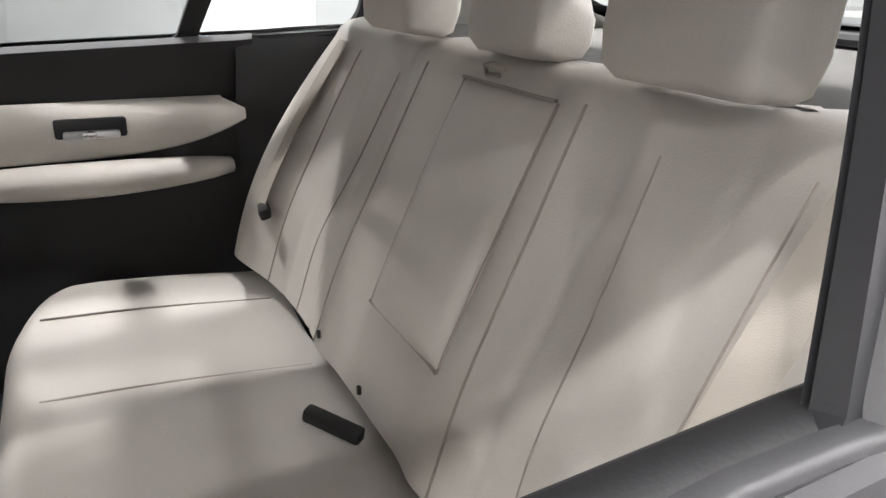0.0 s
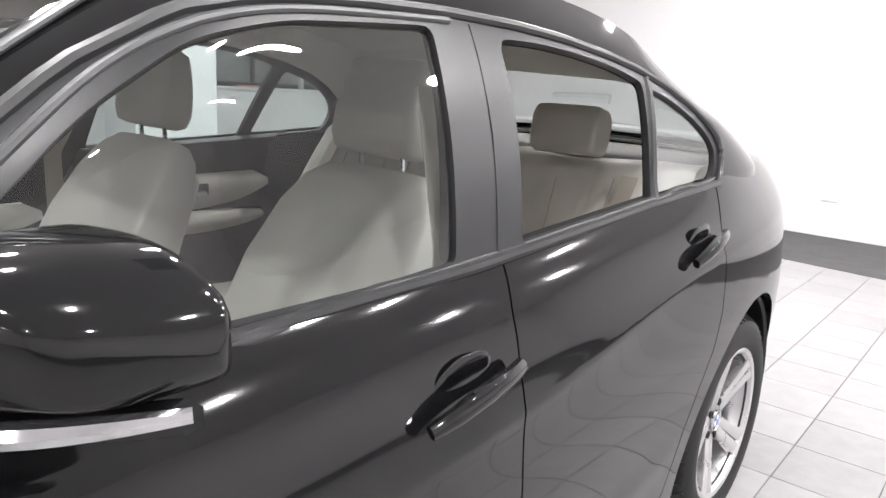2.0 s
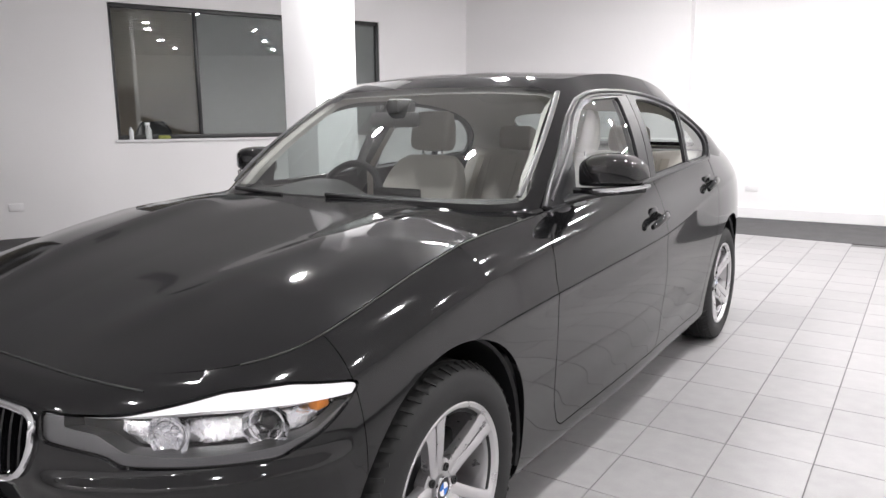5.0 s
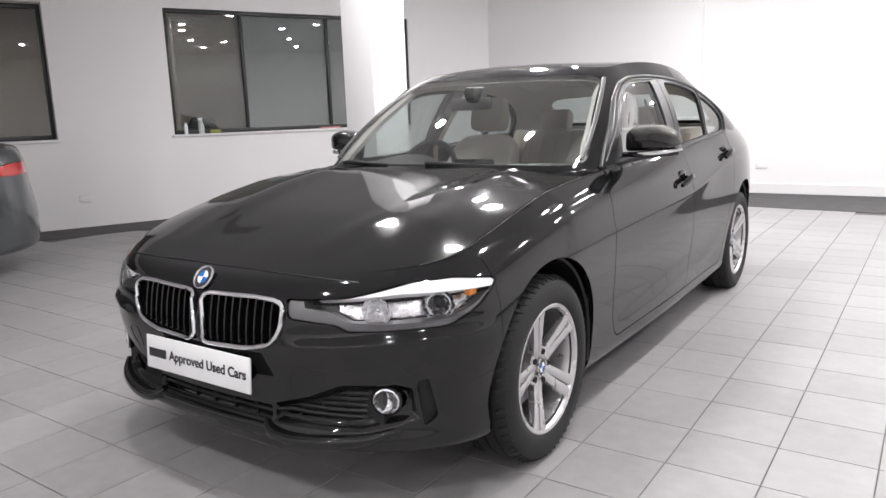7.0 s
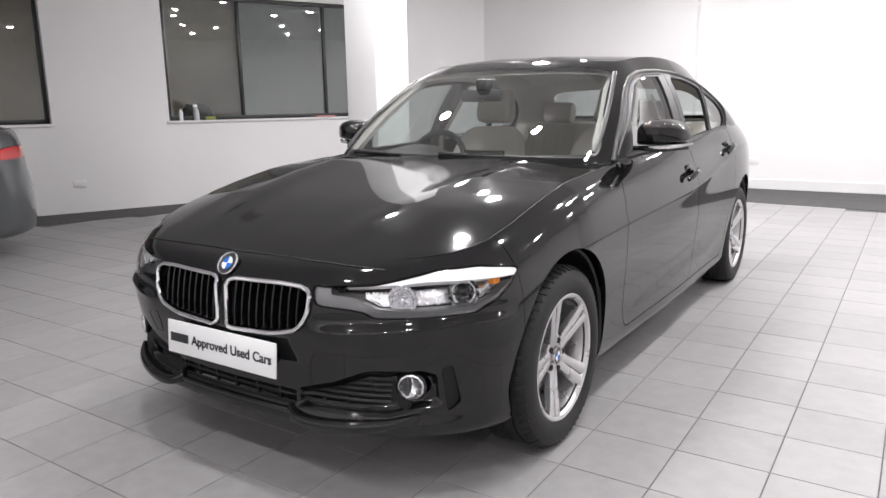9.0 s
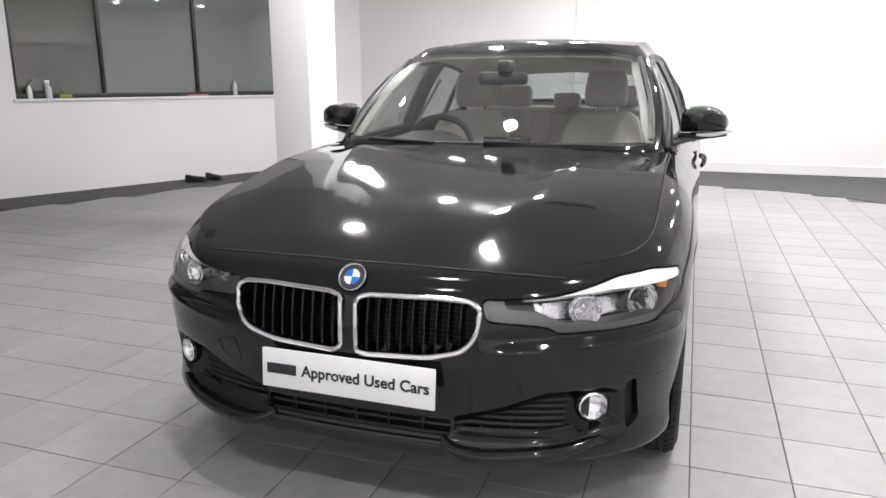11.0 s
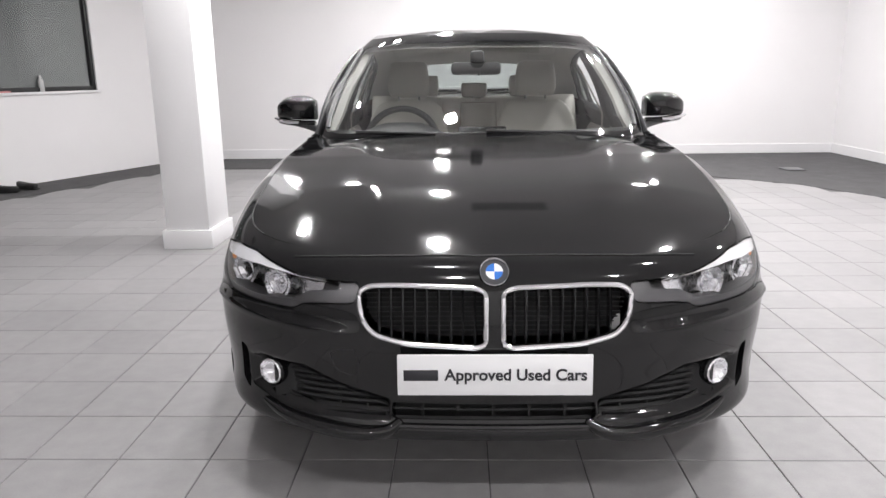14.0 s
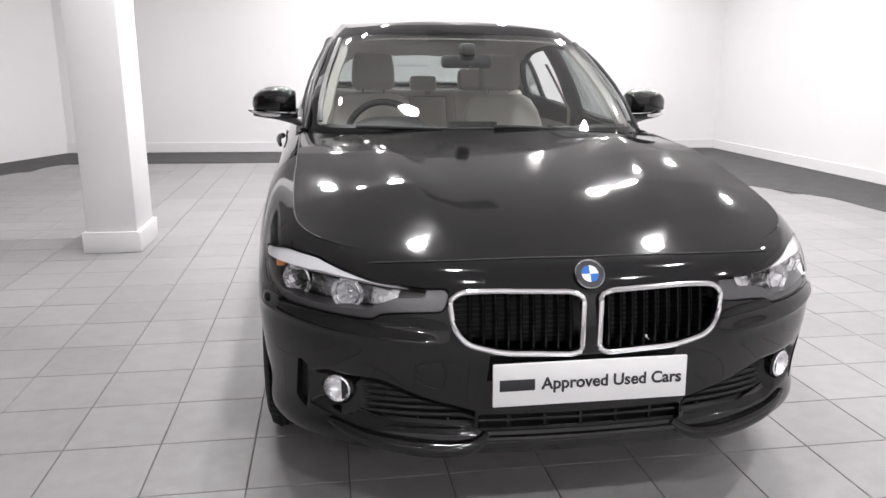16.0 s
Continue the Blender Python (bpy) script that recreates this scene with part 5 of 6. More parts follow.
def build_cabin(car):
    build_bench(car)
    for x in (-.395, .36):
        build_front_seat(car, x)
    # roof lining and pillar trims
    roof = Patch.grid(ROOF, (0, 1.8, 0)).moved(-.028)
    roof.both().put("headliner", FABRIC, car, "pale fabric headliner")
    house = Patch.grid(HOUSE[:, 2:], (0, 1.8, 1.0))
    _, house = cut_hole(house, SCREEN, xz, lambda v: (v[:, 1] < 1.30) & (v[:, 1] < .80 + (v[:, 2] - .95) * 1.25))
    _, house = cut_hole(house, REAR_SCREEN, xz, lambda v: v[:, 1] > 2.69)
    _, house = cut_hole(house, DLO, yz, lambda v: v[:, 0] > .5)
    house.moved(-.028).both().put("pillar_trim", FABRIC, car, "pale pillar trims")
    dlo_all = Patch.grid(HOUSE, (0, 1.8, 1.0))
    dlo_in, _ = cut_hole(dlo_all, DLO, yz, lambda v: v[:, 0] > .5)
    for poly in (FRONT_GLASS, REAR_GLASS, QUARTER_GLASS):
        _, dlo_in = cut_hole(dlo_in, poly, yz, lambda v: v[:, 0] > .5)
    for sgn in (1, -1):
        p = dlo_in.moved(-.016)
        (p if sgn > 0 else p.mirror()).put("inner_window_frame", BLACK_LINING, car)
        # the windscreen pillar's pale cover, facing into the cabin
        front = HOUSE[:95].reshape(-1, 3)
        line = []
        for x, z in zip(np.linspace(.684, .572, 7), np.linspace(1.0, 1.345, 7)):
            line.append(front[np.argmin((front[:, 0] - x) ** 2 + (front[:, 2] - z) ** 2 + 9 * (front[:, 1] > 1.4))])
        bm = bmesh.new()
        rows = []
        for x, y, z in along(line)(np.linspace(0, 1, 14)):
            rows.append([bm.verts.new((sgn * (x + a), y + b, z + c)) for a, b, c in ((.010, .030, -.012), (-.024, .040, -.014), (-.030, .075, -.016), (.012, .105, -.018), (.045, .115, -.018))])
        for u, v in zip(rows, rows[1:]):
            for j in range(4):
                bm.faces.new((u[j], u[j + 1], v[j + 1], v[j]))
        part("screen_pillar_cover", bm, FABRIC, car, "pale windscreen pillar cover", angle=60)
        # B pillar lining
        bm = bmesh.new()
        rows = []
        for z in np.linspace(.60, 1.34, 12):
            y = 1.64 + (z - .99) * .28
            x = surf_x(y, max(z, .7)) - .05
            rows.append([bm.verts.new((sgn * (x + a), y + b, z)) for a, b in ((.03, -.075), (0, -.06), (-.012, -.03), (-.012, .03), (0, .06), (.03, .075))])
        for u, v in zip(rows, rows[1:]):
            for j in range(5):
                bm.faces.new((u[j], u[j + 1], v[j + 1], v[j]))
        part("centre_pillar_trim", bm, DASH, car)
        bm = bmesh.new()
        pts = [(sgn * (surf_x(1.64, .99) - .075), 1.62, z) for z in np.linspace(.62, 1.0, 6)] + [(sgn * .60, 1.70, 1.25)]
        rows = [[bm.verts.new((p[0], p[1] - .024, p[2])), bm.verts.new((p[0], p[1] + .024, p[2])), bm.verts.new((p[0] + sgn * .002, p[1] + .024, p[2])), bm.verts.new((p[0] + sgn * .002, p[1] - .024, p[2]))] for p in pts]
        for u, v in zip(rows, rows[1:]):
            for j in range(4):
                bm.faces.new((u[j], u[(j + 1) % 4], v[(j + 1) % 4], v[j]))
        part("seat_belt", bm, mat_belt, car, "beige front seat belt")
        # door cards
        for lo, hi, rear in ((.72, 1.62, False), (1.70, 2.42, True)):
            card = new("door_card")
            card.parent = car
            card["label"] = "black and cream inner door panel"
            bm = bmesh.new()
            rows = []
            for y in np.linspace(lo, hi, 20):
                row = []
                top = .944 + .0505 * (y - .72) + .016
                for dx, z in ((-.012, top - .010), (-.020, top - .008), (-.032, top - .020), (-.055, top - .06), (-.075, .88), (-.095, .82), (-.11, .70), (-.10, .52), (-.08, .30)):
                    row.append(bm.verts.new((sgn * (surf_x(y, z if z < .99 else top) + dx), y, z)))
                rows.append(row)
            for u, v in zip(rows, rows[1:]):
                for j in range(8):
                    bm.faces.new((u[j], u[j + 1], v[j + 1], v[j]))
            part("door_lining", bm, BLACK_LINING, card, angle=60)
            bm = bmesh.new()
            rows = []
            for y in np.linspace(lo + .06, hi - .02, 22):
                row = []
                end = ((y - lo - .06) / (hi - lo - .08)) ** 5
                for dx, z in ((-.098, .845), (-.108, .838), (-.120, .78), (-.126, .73), (-.118, .722)):
                    row.append(bm.verts.new((sgn * (surf_x(y, z) + dx), y - .05 * end * (z > .80), z + (.055 if rear else .01) + (.845 - z) * .55 * end)))
                rows.append(row)
            for u, v in zip(rows, rows[1:]):
                for j in range(4):
                    bm.faces.new((u[j], u[j + 1], v[j + 1], v[j]))
            part("door_insert", bm, LEATHER, card, "cream door insert", angle=60)
            bm = bmesh.new()
            n = 14
            pts = [(sgn * (surf_x(y, .68) - .125 - .025 * math.sin(math.pi * q)), y, (.742 if rear else .685) + .028 * q * (0 if rear else 1)) for q, y in zip(np.linspace(0, 1, n), np.linspace(lo + .08, hi - .06, n))]
            tube(bm, pts, [.014 + .036 * math.sin(math.pi * min(1, .08 + .9 * q)) ** .5 for q in np.linspace(0, 1, n)], 14, .75)
            part("armrest", bm, LEATHER, card, "cream padded armrest", angle=80)
            bm = bmesh.new()
            y0 = lo + (.375 if rear else .19)
            box(bm, (-.012, -.055, -.009), (.012, .055, .009), .006)
            bm.transform(pose(sgn * (surf_x(y0, .80) - .130), y0, .834 if rear else .815))
            part("door_pull", bm, ALLOY, card, "chrome inner door handle")
            bm = bmesh.new()
            box(bm, (-.006, -.07, -.020), (.006, .07, .022), .006)
            bm.transform(pose(sgn * (surf_x(y0, .80) - .121), y0, .846 if rear else .822))
            part("pull_recess", bm, BLACK_LINING, card)
    # parcel shelf, rear inner side panels
    bm = bmesh.new()
    rows = []
    for y in np.linspace(2.66, 3.36, 8):
        w = .70 - .10 * max(0, (y - 2.95) / .41)
        rows.append([bm.verts.new((x * w, y, 1.062 + .008 * (1 - x * x) - .01 * (y - 2.66))) for x in np.linspace(-1, 1, 17)])
    for u, v in zip(rows, rows[1:]):
        for j in range(16):
            bm.faces.new((u[j], u[j + 1], v[j + 1], v[j]))
    bmesh.ops.solidify(bm, geom=bm.faces[:], thickness=.02)
    part("parcel_shelf", bm, SHELF, car, "grey fabric parcel shelf")
    bm = bmesh.new()
    tube(bm, [(x, 3.25 - .12 * x * x, 1.090) for x in np.linspace(-.12, .12, 9)], .012, 8)
    part("brake_light_bar", bm, DARK, car)
    for sgn in (1, -1):
        bm = bmesh.new()
        rows = []
        for y in np.linspace(2.38, 2.80, 8):
            rows.append([bm.verts.new((sgn * (surf_x(y, z) - d), y, z)) for z, d in ((1.03, .035), (.98, .07), (.85, .10), (.6, .14), (.4, .14))])
        for u, v in zip(rows, rows[1:]):
            for j in range(4):
                bm.faces.new((u[j], u[j + 1], v[j + 1], v[j]))
        part("rear_side_trim", bm, BLACK_LINING, car)
    # carpet and tunnel
    bm = bmesh.new()
    box(bm, (-.72, .45, .265), (.72, 1.95, .285))
    part("cabin_carpet", bm, BLACK_LINING, car)
    bm = bmesh.new()
    box(bm, (-.72, 1.99, .28), (.72, 2.40, .43))
    part("bench_plinth", bm, BLACK_LINING, car)
    bm = bmesh.new()
    box(bm, (-.10, .70, .28), (.10, 1.62, .60), .03)
    part("centre_console", bm, DASH, car, "dark centre console")
    bm = bmesh.new()
    box(bm, (-.09, 1.25, .58), (.09, 1.60, .68), .03)
    part("console_armrest", bm, LEATHER, car)
    # dashboard
    bm = bmesh.new()
    rows = []
    for x in np.linspace(-.70, .70, 41):
        hood = .058 * math.exp(-((x + .37) / .17) ** 4)
        back = .18 * (x / .7) ** 2
        rows.append([bm.verts.new((x, y + b, z)) for y, z, b in ((.44, .93, back), (.60, .958, back * .8), (.78, .962 + hood * .6, 0), (.90, .950 + hood, 0), (.955, .925 + hood, 0), (.965, .89, 0), (.93, .80, 0), (.94, .74, 0), (.88, .60, 0), (.70, .45, 0))])
    for u, v in zip(rows, rows[1:]):
        for j in range(9):
            bm.faces.new((u[j], u[j + 1], v[j + 1], v[j]))
    dash = part("dashboard", bm, DASH, car, "dark grained dashboard", angle=60)
    bm = bmesh.new()
    box(bm, (-.10, .885, .945), (.13, .905, 1.02), .006)
    bm.transform(Matrix.Translation((0, 0, -.035)))
    part("dash_screen", bm, GLOSS, dash, "black dashboard display")
    bm = bmesh.new()
    box(bm, (-.62, .962, .84), (-.12, .974, .858), .004)
    box(bm, (.10, .962, .84), (.66, .974, .858), .004)
    part("dash_strip", bm, ALLOY, dash)
    # steering wheel
    sw = new("steering_wheel")
    sw.parent = car
    bm = bmesh.new()
    m = pose(-.385, 1.05, .895, 68)
    tube(bm, [m @ Vector((.180 * math.cos(a), .180 * math.sin(a), 0)) for a in np.linspace(0, 2 * math.pi, 40, endpoint=False)], .0165, 10, closed=True)
    part("wheel_rim", bm, DARK, sw, "black leather steering wheel rim")
    bm = bmesh.new()
    box(bm, (-.075, -.06, -.035), (.075, .055, .01), .02)
    bm.transform(m)
    part("wheel_hub", bm, DARK, sw)
    for a, b in (((-.17, .01), (-.07, 0)), ((.07, 0), (.17, .01)), ((-.025, -.17), (-.02, -.05)), ((.025, -.17), (.02, -.05))):
        bm = bmesh.new()
        tube(bm, [m @ Vector((a[0], a[1], -.005)), m @ Vector((b[0], b[1], -.012))], .014, 8, .6)
        part("wheel_spoke", bm, ALLOY if abs(a[0]) < .1 else DARK, sw)
    bm = bmesh.new()
    tube(bm, [(-.385, 1.02, .88), (-.385, .88, .83)], .04, 12)
    part("steering_column", bm, DARK, sw)
    # rear-view mirror and its mount
    bm = bmesh.new()
    loft(bm, shifted(spine([(.93, 1.225), (.93, 1.23), (.93, 1.252), (.93, 1.279), (.93, 1.285)], [.10, .114, .120, .114, .10], [.008, .018, .02, .018, .008], [0] * 5), -.015))
    mir = part("rear_view_mirror", bm, DARK, car, "black rear-view mirror", angle=60)
    bm = bmesh.new()
    box(bm, (-.042, .90, 1.278), (.024, 1.03, 1.338), .018)
    part("mirror_mount", bm, MOUNT, mir)
    bm = bmesh.new()
    bmesh.ops.create_uvsphere(bm, u_segments=10, v_segments=8, radius=.008, matrix=Matrix.Translation((0, .912, 1.228)))
    part("mirror_knob", bm, DARK, mir)
    for s in (-1, 1):
        bm = bmesh.new()
        box(bm, (min(s * .12, s * .50), 1.16, 1.362), (max(s * .12, s * .50), 1.33, 1.378), .008)
        part("sun_visor", bm, FABRIC, car, "pale folded sun visor")
    # wipers
    for pts in ([(.60, .63, .985), (.35, .55, .99), (.02, .515, 1.0)], [(-.02, .50, .985), (-.33, .53, .993), (-.54, .59, .992)]):
        wp = new("wiper")
        wp.parent = car
        bm = bmesh.new()
        c = along(pts)(np.linspace(0, 1, 10))
        tube(bm, [tuple(q + (0, -.030, -.012)) for q in c], .006, 6)
        part("wiper_blade", bm, DARK, wp, "black wiper blade")
        bm = bmesh.new()
        tube(bm, [tuple(q + (0, -.040, -.003)) for q in c[3:]], [.005] * 4 + [.008] * 3, 6)
        part("wiper_arm", bm, DARK, wp)


# ---- the showroom ----
def tile_material():
    m = bpy.data.materials.new("grey_floor_tile")
    m.use_nodes = True
    nt = m.node_tree
    b = nt.nodes["Principled BSDF"]
    geo, info, n1, n2, n3 = (nt.nodes.new("ShaderNode" + k) for k in ("NewGeometry", "ObjectInfo", "TexNoise", "TexNoise", "TexNoise"))
    for n, s, d in ((n1, 1.1, 4), (n2, 14.0, 6), (n3, 160.0, 3)):
        n.inputs["Scale"].default_value, n.inputs["Detail"].default_value = s, d
        nt.links.new(geo.outputs["Position"], n.inputs["Vector"])

    def math_node(op, a, c):
        q = nt.nodes.new("ShaderNodeMath")
        q.operation = op
        for k, v in enumerate((a, c)):
            if isinstance(v, (int, float)):
                q.inputs[k].default_value = v
            else:
                nt.links.new(v, q.inputs[k])
        return q.outputs[0]

    one = math_node("MULTIPLY", info.outputs["Random"], .035)
    isl = math_node("MULTIPLY", geo.outputs["Random Per Island"], .035)
    t = math_node("ADD", one, isl)
    t = math_node("ADD", t, math_node("MULTIPLY", n1.outputs[0], .10))
    t = math_node("ADD", t, math_node("MULTIPLY", n2.outputs[0], .12))
    t = math_node("ADD", t, math_node("MULTIPLY", n3.outputs[0], .05))
    t = math_node("ADD", t, .145)
    comb = nt.nodes.new("ShaderNodeCombineColor")
    for k, f in enumerate((1.0, .975, .985)):
        nt.links.new(math_node("MULTIPLY", t, f), comb.inputs[k])
    nt.links.new(comb.outputs[0], b.inputs["Base Color"])
    r = nt.nodes.new("ShaderNodeMapRange")
    r.inputs["To Min"].default_value, r.inputs["To Max"].default_value = .36, .58
    nt.links.new(n2.outputs[0], r.inputs["Value"])
    nt.links.new(r.outputs[0], b.inputs["Roughness"])
    bp = nt.nodes.new("ShaderNodeBump")
    bp.inputs["Strength"].default_value, bp.inputs["Distance"].default_value = .25, .001
    nt.links.new(n3.outputs[0], bp.inputs["Height"])
    nt.links.new(bp.outputs[0], b.inputs["Normal"])
    return m


TILE = tile_material()
GROUT = mat("dark_grout", (0.14, 0.136, 0.137), 0.9, noise_amount=0.3, noise_scale=20)
CARPET = mat("dark_grey_carpet", (0.085, 0.083, 0.085), 0.95, noise_amount=0.2, noise_scale=5, bump=0.8, bump_scale=220)
WINDOW_FRAME = mat("black_window_frame", (0.02, 0.02, 0.021), 0.35, noise_amount=0.15)
BLIND = mat("grey_roller_blind", (0.16, 0.16, 0.165), 0.8, noise_amount=0.06, noise_scale=1.5, bump=0.2, bump_scale=500)
CEIL = mat("white_ceiling_paint", (0.89, 0.88, 0.885), 0.8, noise_amount=0.03, noise_scale=1.0, bump=0.1, bump_scale=120)
LAMP_GLOW = mat("lamp_glow", (1, .985, .985), 0.5, emit=LAMP_POWER * 14.4)
OFFICE = mat("dim_office_wall", (0.42, 0.33, 0.25), 0.8, noise_amount=0.2, noise_scale=1.2)
VENT_GREY = mat("grey_vent_metal", (0.45, 0.45, 0.455), 0.5, noise_amount=0.1)
SLAT = mat("beige_blind_slat", (0.42, 0.38, 0.33), 0.6, noise_amount=0.1)
PLASTER = mat("white_plaster_column", (0.82, 0.81, 0.82), 0.6, noise_amount=0.03, noise_scale=1.2, bump=0.08, bump_scale=90)

FAR_Y, RIGHT_X, BACK_Y, H = 8.32, 5.45, -7.2, CEILING
SLANT = .42
SEAM_X = -.85
PITCH, TX, TY = .308, -.004, -.465


def wall_x(y):
    """The slanting window wall."""
    return -7.606 + SLANT * y


EDGE_LINE = [(-6.9, -7.1), (wall_x(-7) + .80, -7.1), (wall_x(7.1) + .80, 7.05), (-1.0, 7.02), (1.5, 6.76), (2.45, 6.3), (3.6, 5.25), (4.28, 3.9), (4.45, -7.1)]


def place_floor():
    bm = bmesh.new()
    box(bm, (-10.5, BACK_Y, -.12), (RIGHT_X + .2, FAR_Y + .2, -.004))
    floor = part("floor", bm, GROUT)
    tagged(floor, "grey square floor tiles with dark joints", kind="structure")
    bm = bmesh.new()
    g = .0020
    h = PITCH / 2 - g
    vs = [bm.verts.new(p) for p in ((-h, -h, -.004), (h, -h, -.004), (h, h, -.004), (-h, h, -.004), (-h, -h, -.0012), (h, -h, -.0012), (h, h, -.0012), (-h, h, -.0012), (-h + .0015, -h + .0015, 0), (h - .0015, -h + .0015, 0), (h - .0015, h - .0015, 0), (-h + .0015, h - .0015, 0))]
    bm.faces.new(vs[8:12])
    for a in (0, 4):
        for k in range(4):
            bm.faces.new((vs[a + k], vs[a + (k + 1) % 4], vs[a + 4 + (k + 1) % 4], vs[a + 4 + k]))
    me = bpy.data.meshes.new("tile")
    bm.to_mesh(me)
    bm.free()
    me.materials.append(TILE)
    base = np.array([v.co for v in me.vertices])
    faces = [tuple(p.vertices) for p in me.polygons]
    rng = random.Random(4)
    near, verts, more = [], [], []
    centres = [(TX + (i + .5) * PITCH, TY + (j + .5) * PITCH) for i in range(-24, 16) for j in range(-23, 26)]
    dist = inside(centres, EDGE_LINE)
    for (x, y), d in zip(centres, dist):
        if d > -.02:
            continue
        dz = rng.uniform(-.0003, .0003)
        if -1.6 < x < 3.75 and -2.25 < y < 3.1 and not (abs(x) < .6 and -.2 < y) and len(near) < 300:
            o = new("tile", me)
            o.location = (x, y, dz)
            o.parent = floor
            near.append(o)
        else:
            k = len(verts)
            verts += [tuple(p) for p in base + (x, y, dz)]
            more += [tuple(k + a for a in f) for f in faces]
    rest = link_mesh("tile_field", verts, more, TILE, floor, smooth=False)
    tagged(rest, kind="stuff")
    # the carpet border round the tiles
    bm = bmesh.new()
    outer = [(-9.0, -7.1), (RIGHT_X, -7.1), (RIGHT_X, FAR_Y), (wall_x(FAR_Y) - .05, FAR_Y)]
    left = EDGE_LINE[1:3]
    loop = EDGE_LINE[1:]
    pts_in = [bm.verts.new((x, y, .004)) for x, y in loop]
    out2 = [(wall_x(-7) - .1, -7.1), (wall_x(7.1) - .1, 7.1), (wall_x(FAR_Y) - .05, FAR_Y), (-1.0, FAR_Y), (1.5, FAR_Y), (2.45, FAR_Y), (RIGHT_X, FAR_Y), (RIGHT_X, 5.25), (RIGHT_X, 3.9), (RIGHT_X, -7.1)]
    po = [bm.verts.new((x, y, .004)) for x, y in out2]
    n = len(pts_in)
    # strips between the tile edge and the walls
    pairs = [(0, 0), (1, 1), (1, 2), (2, 3), (3, 4), (4, 5), (4, 6), (5, 7), (6, 8), (7, 9)]
    for (a, b), (c, d) in zip(pairs, pairs[1:]):
        f = [pts_in[a], po[b], po[d]] + ([pts_in[c]] if c != a else [])
        if b == d:
            f = [pts_in[a], po[b], pts_in[c]]
        bm.faces.new(f)
    bmesh.ops.recalc_face_normals(bm, faces=bm.faces[:])
    for f in bm.faces:
        if f.normal.z < 0:
            f.normal_flip()
    bmesh.ops.solidify(bm, geom=bm.faces[:], thickness=.008)
    tagged(part("carpet", bm, CARPET, smooth=False), "dark grey carpet border along the walls", kind="structure")


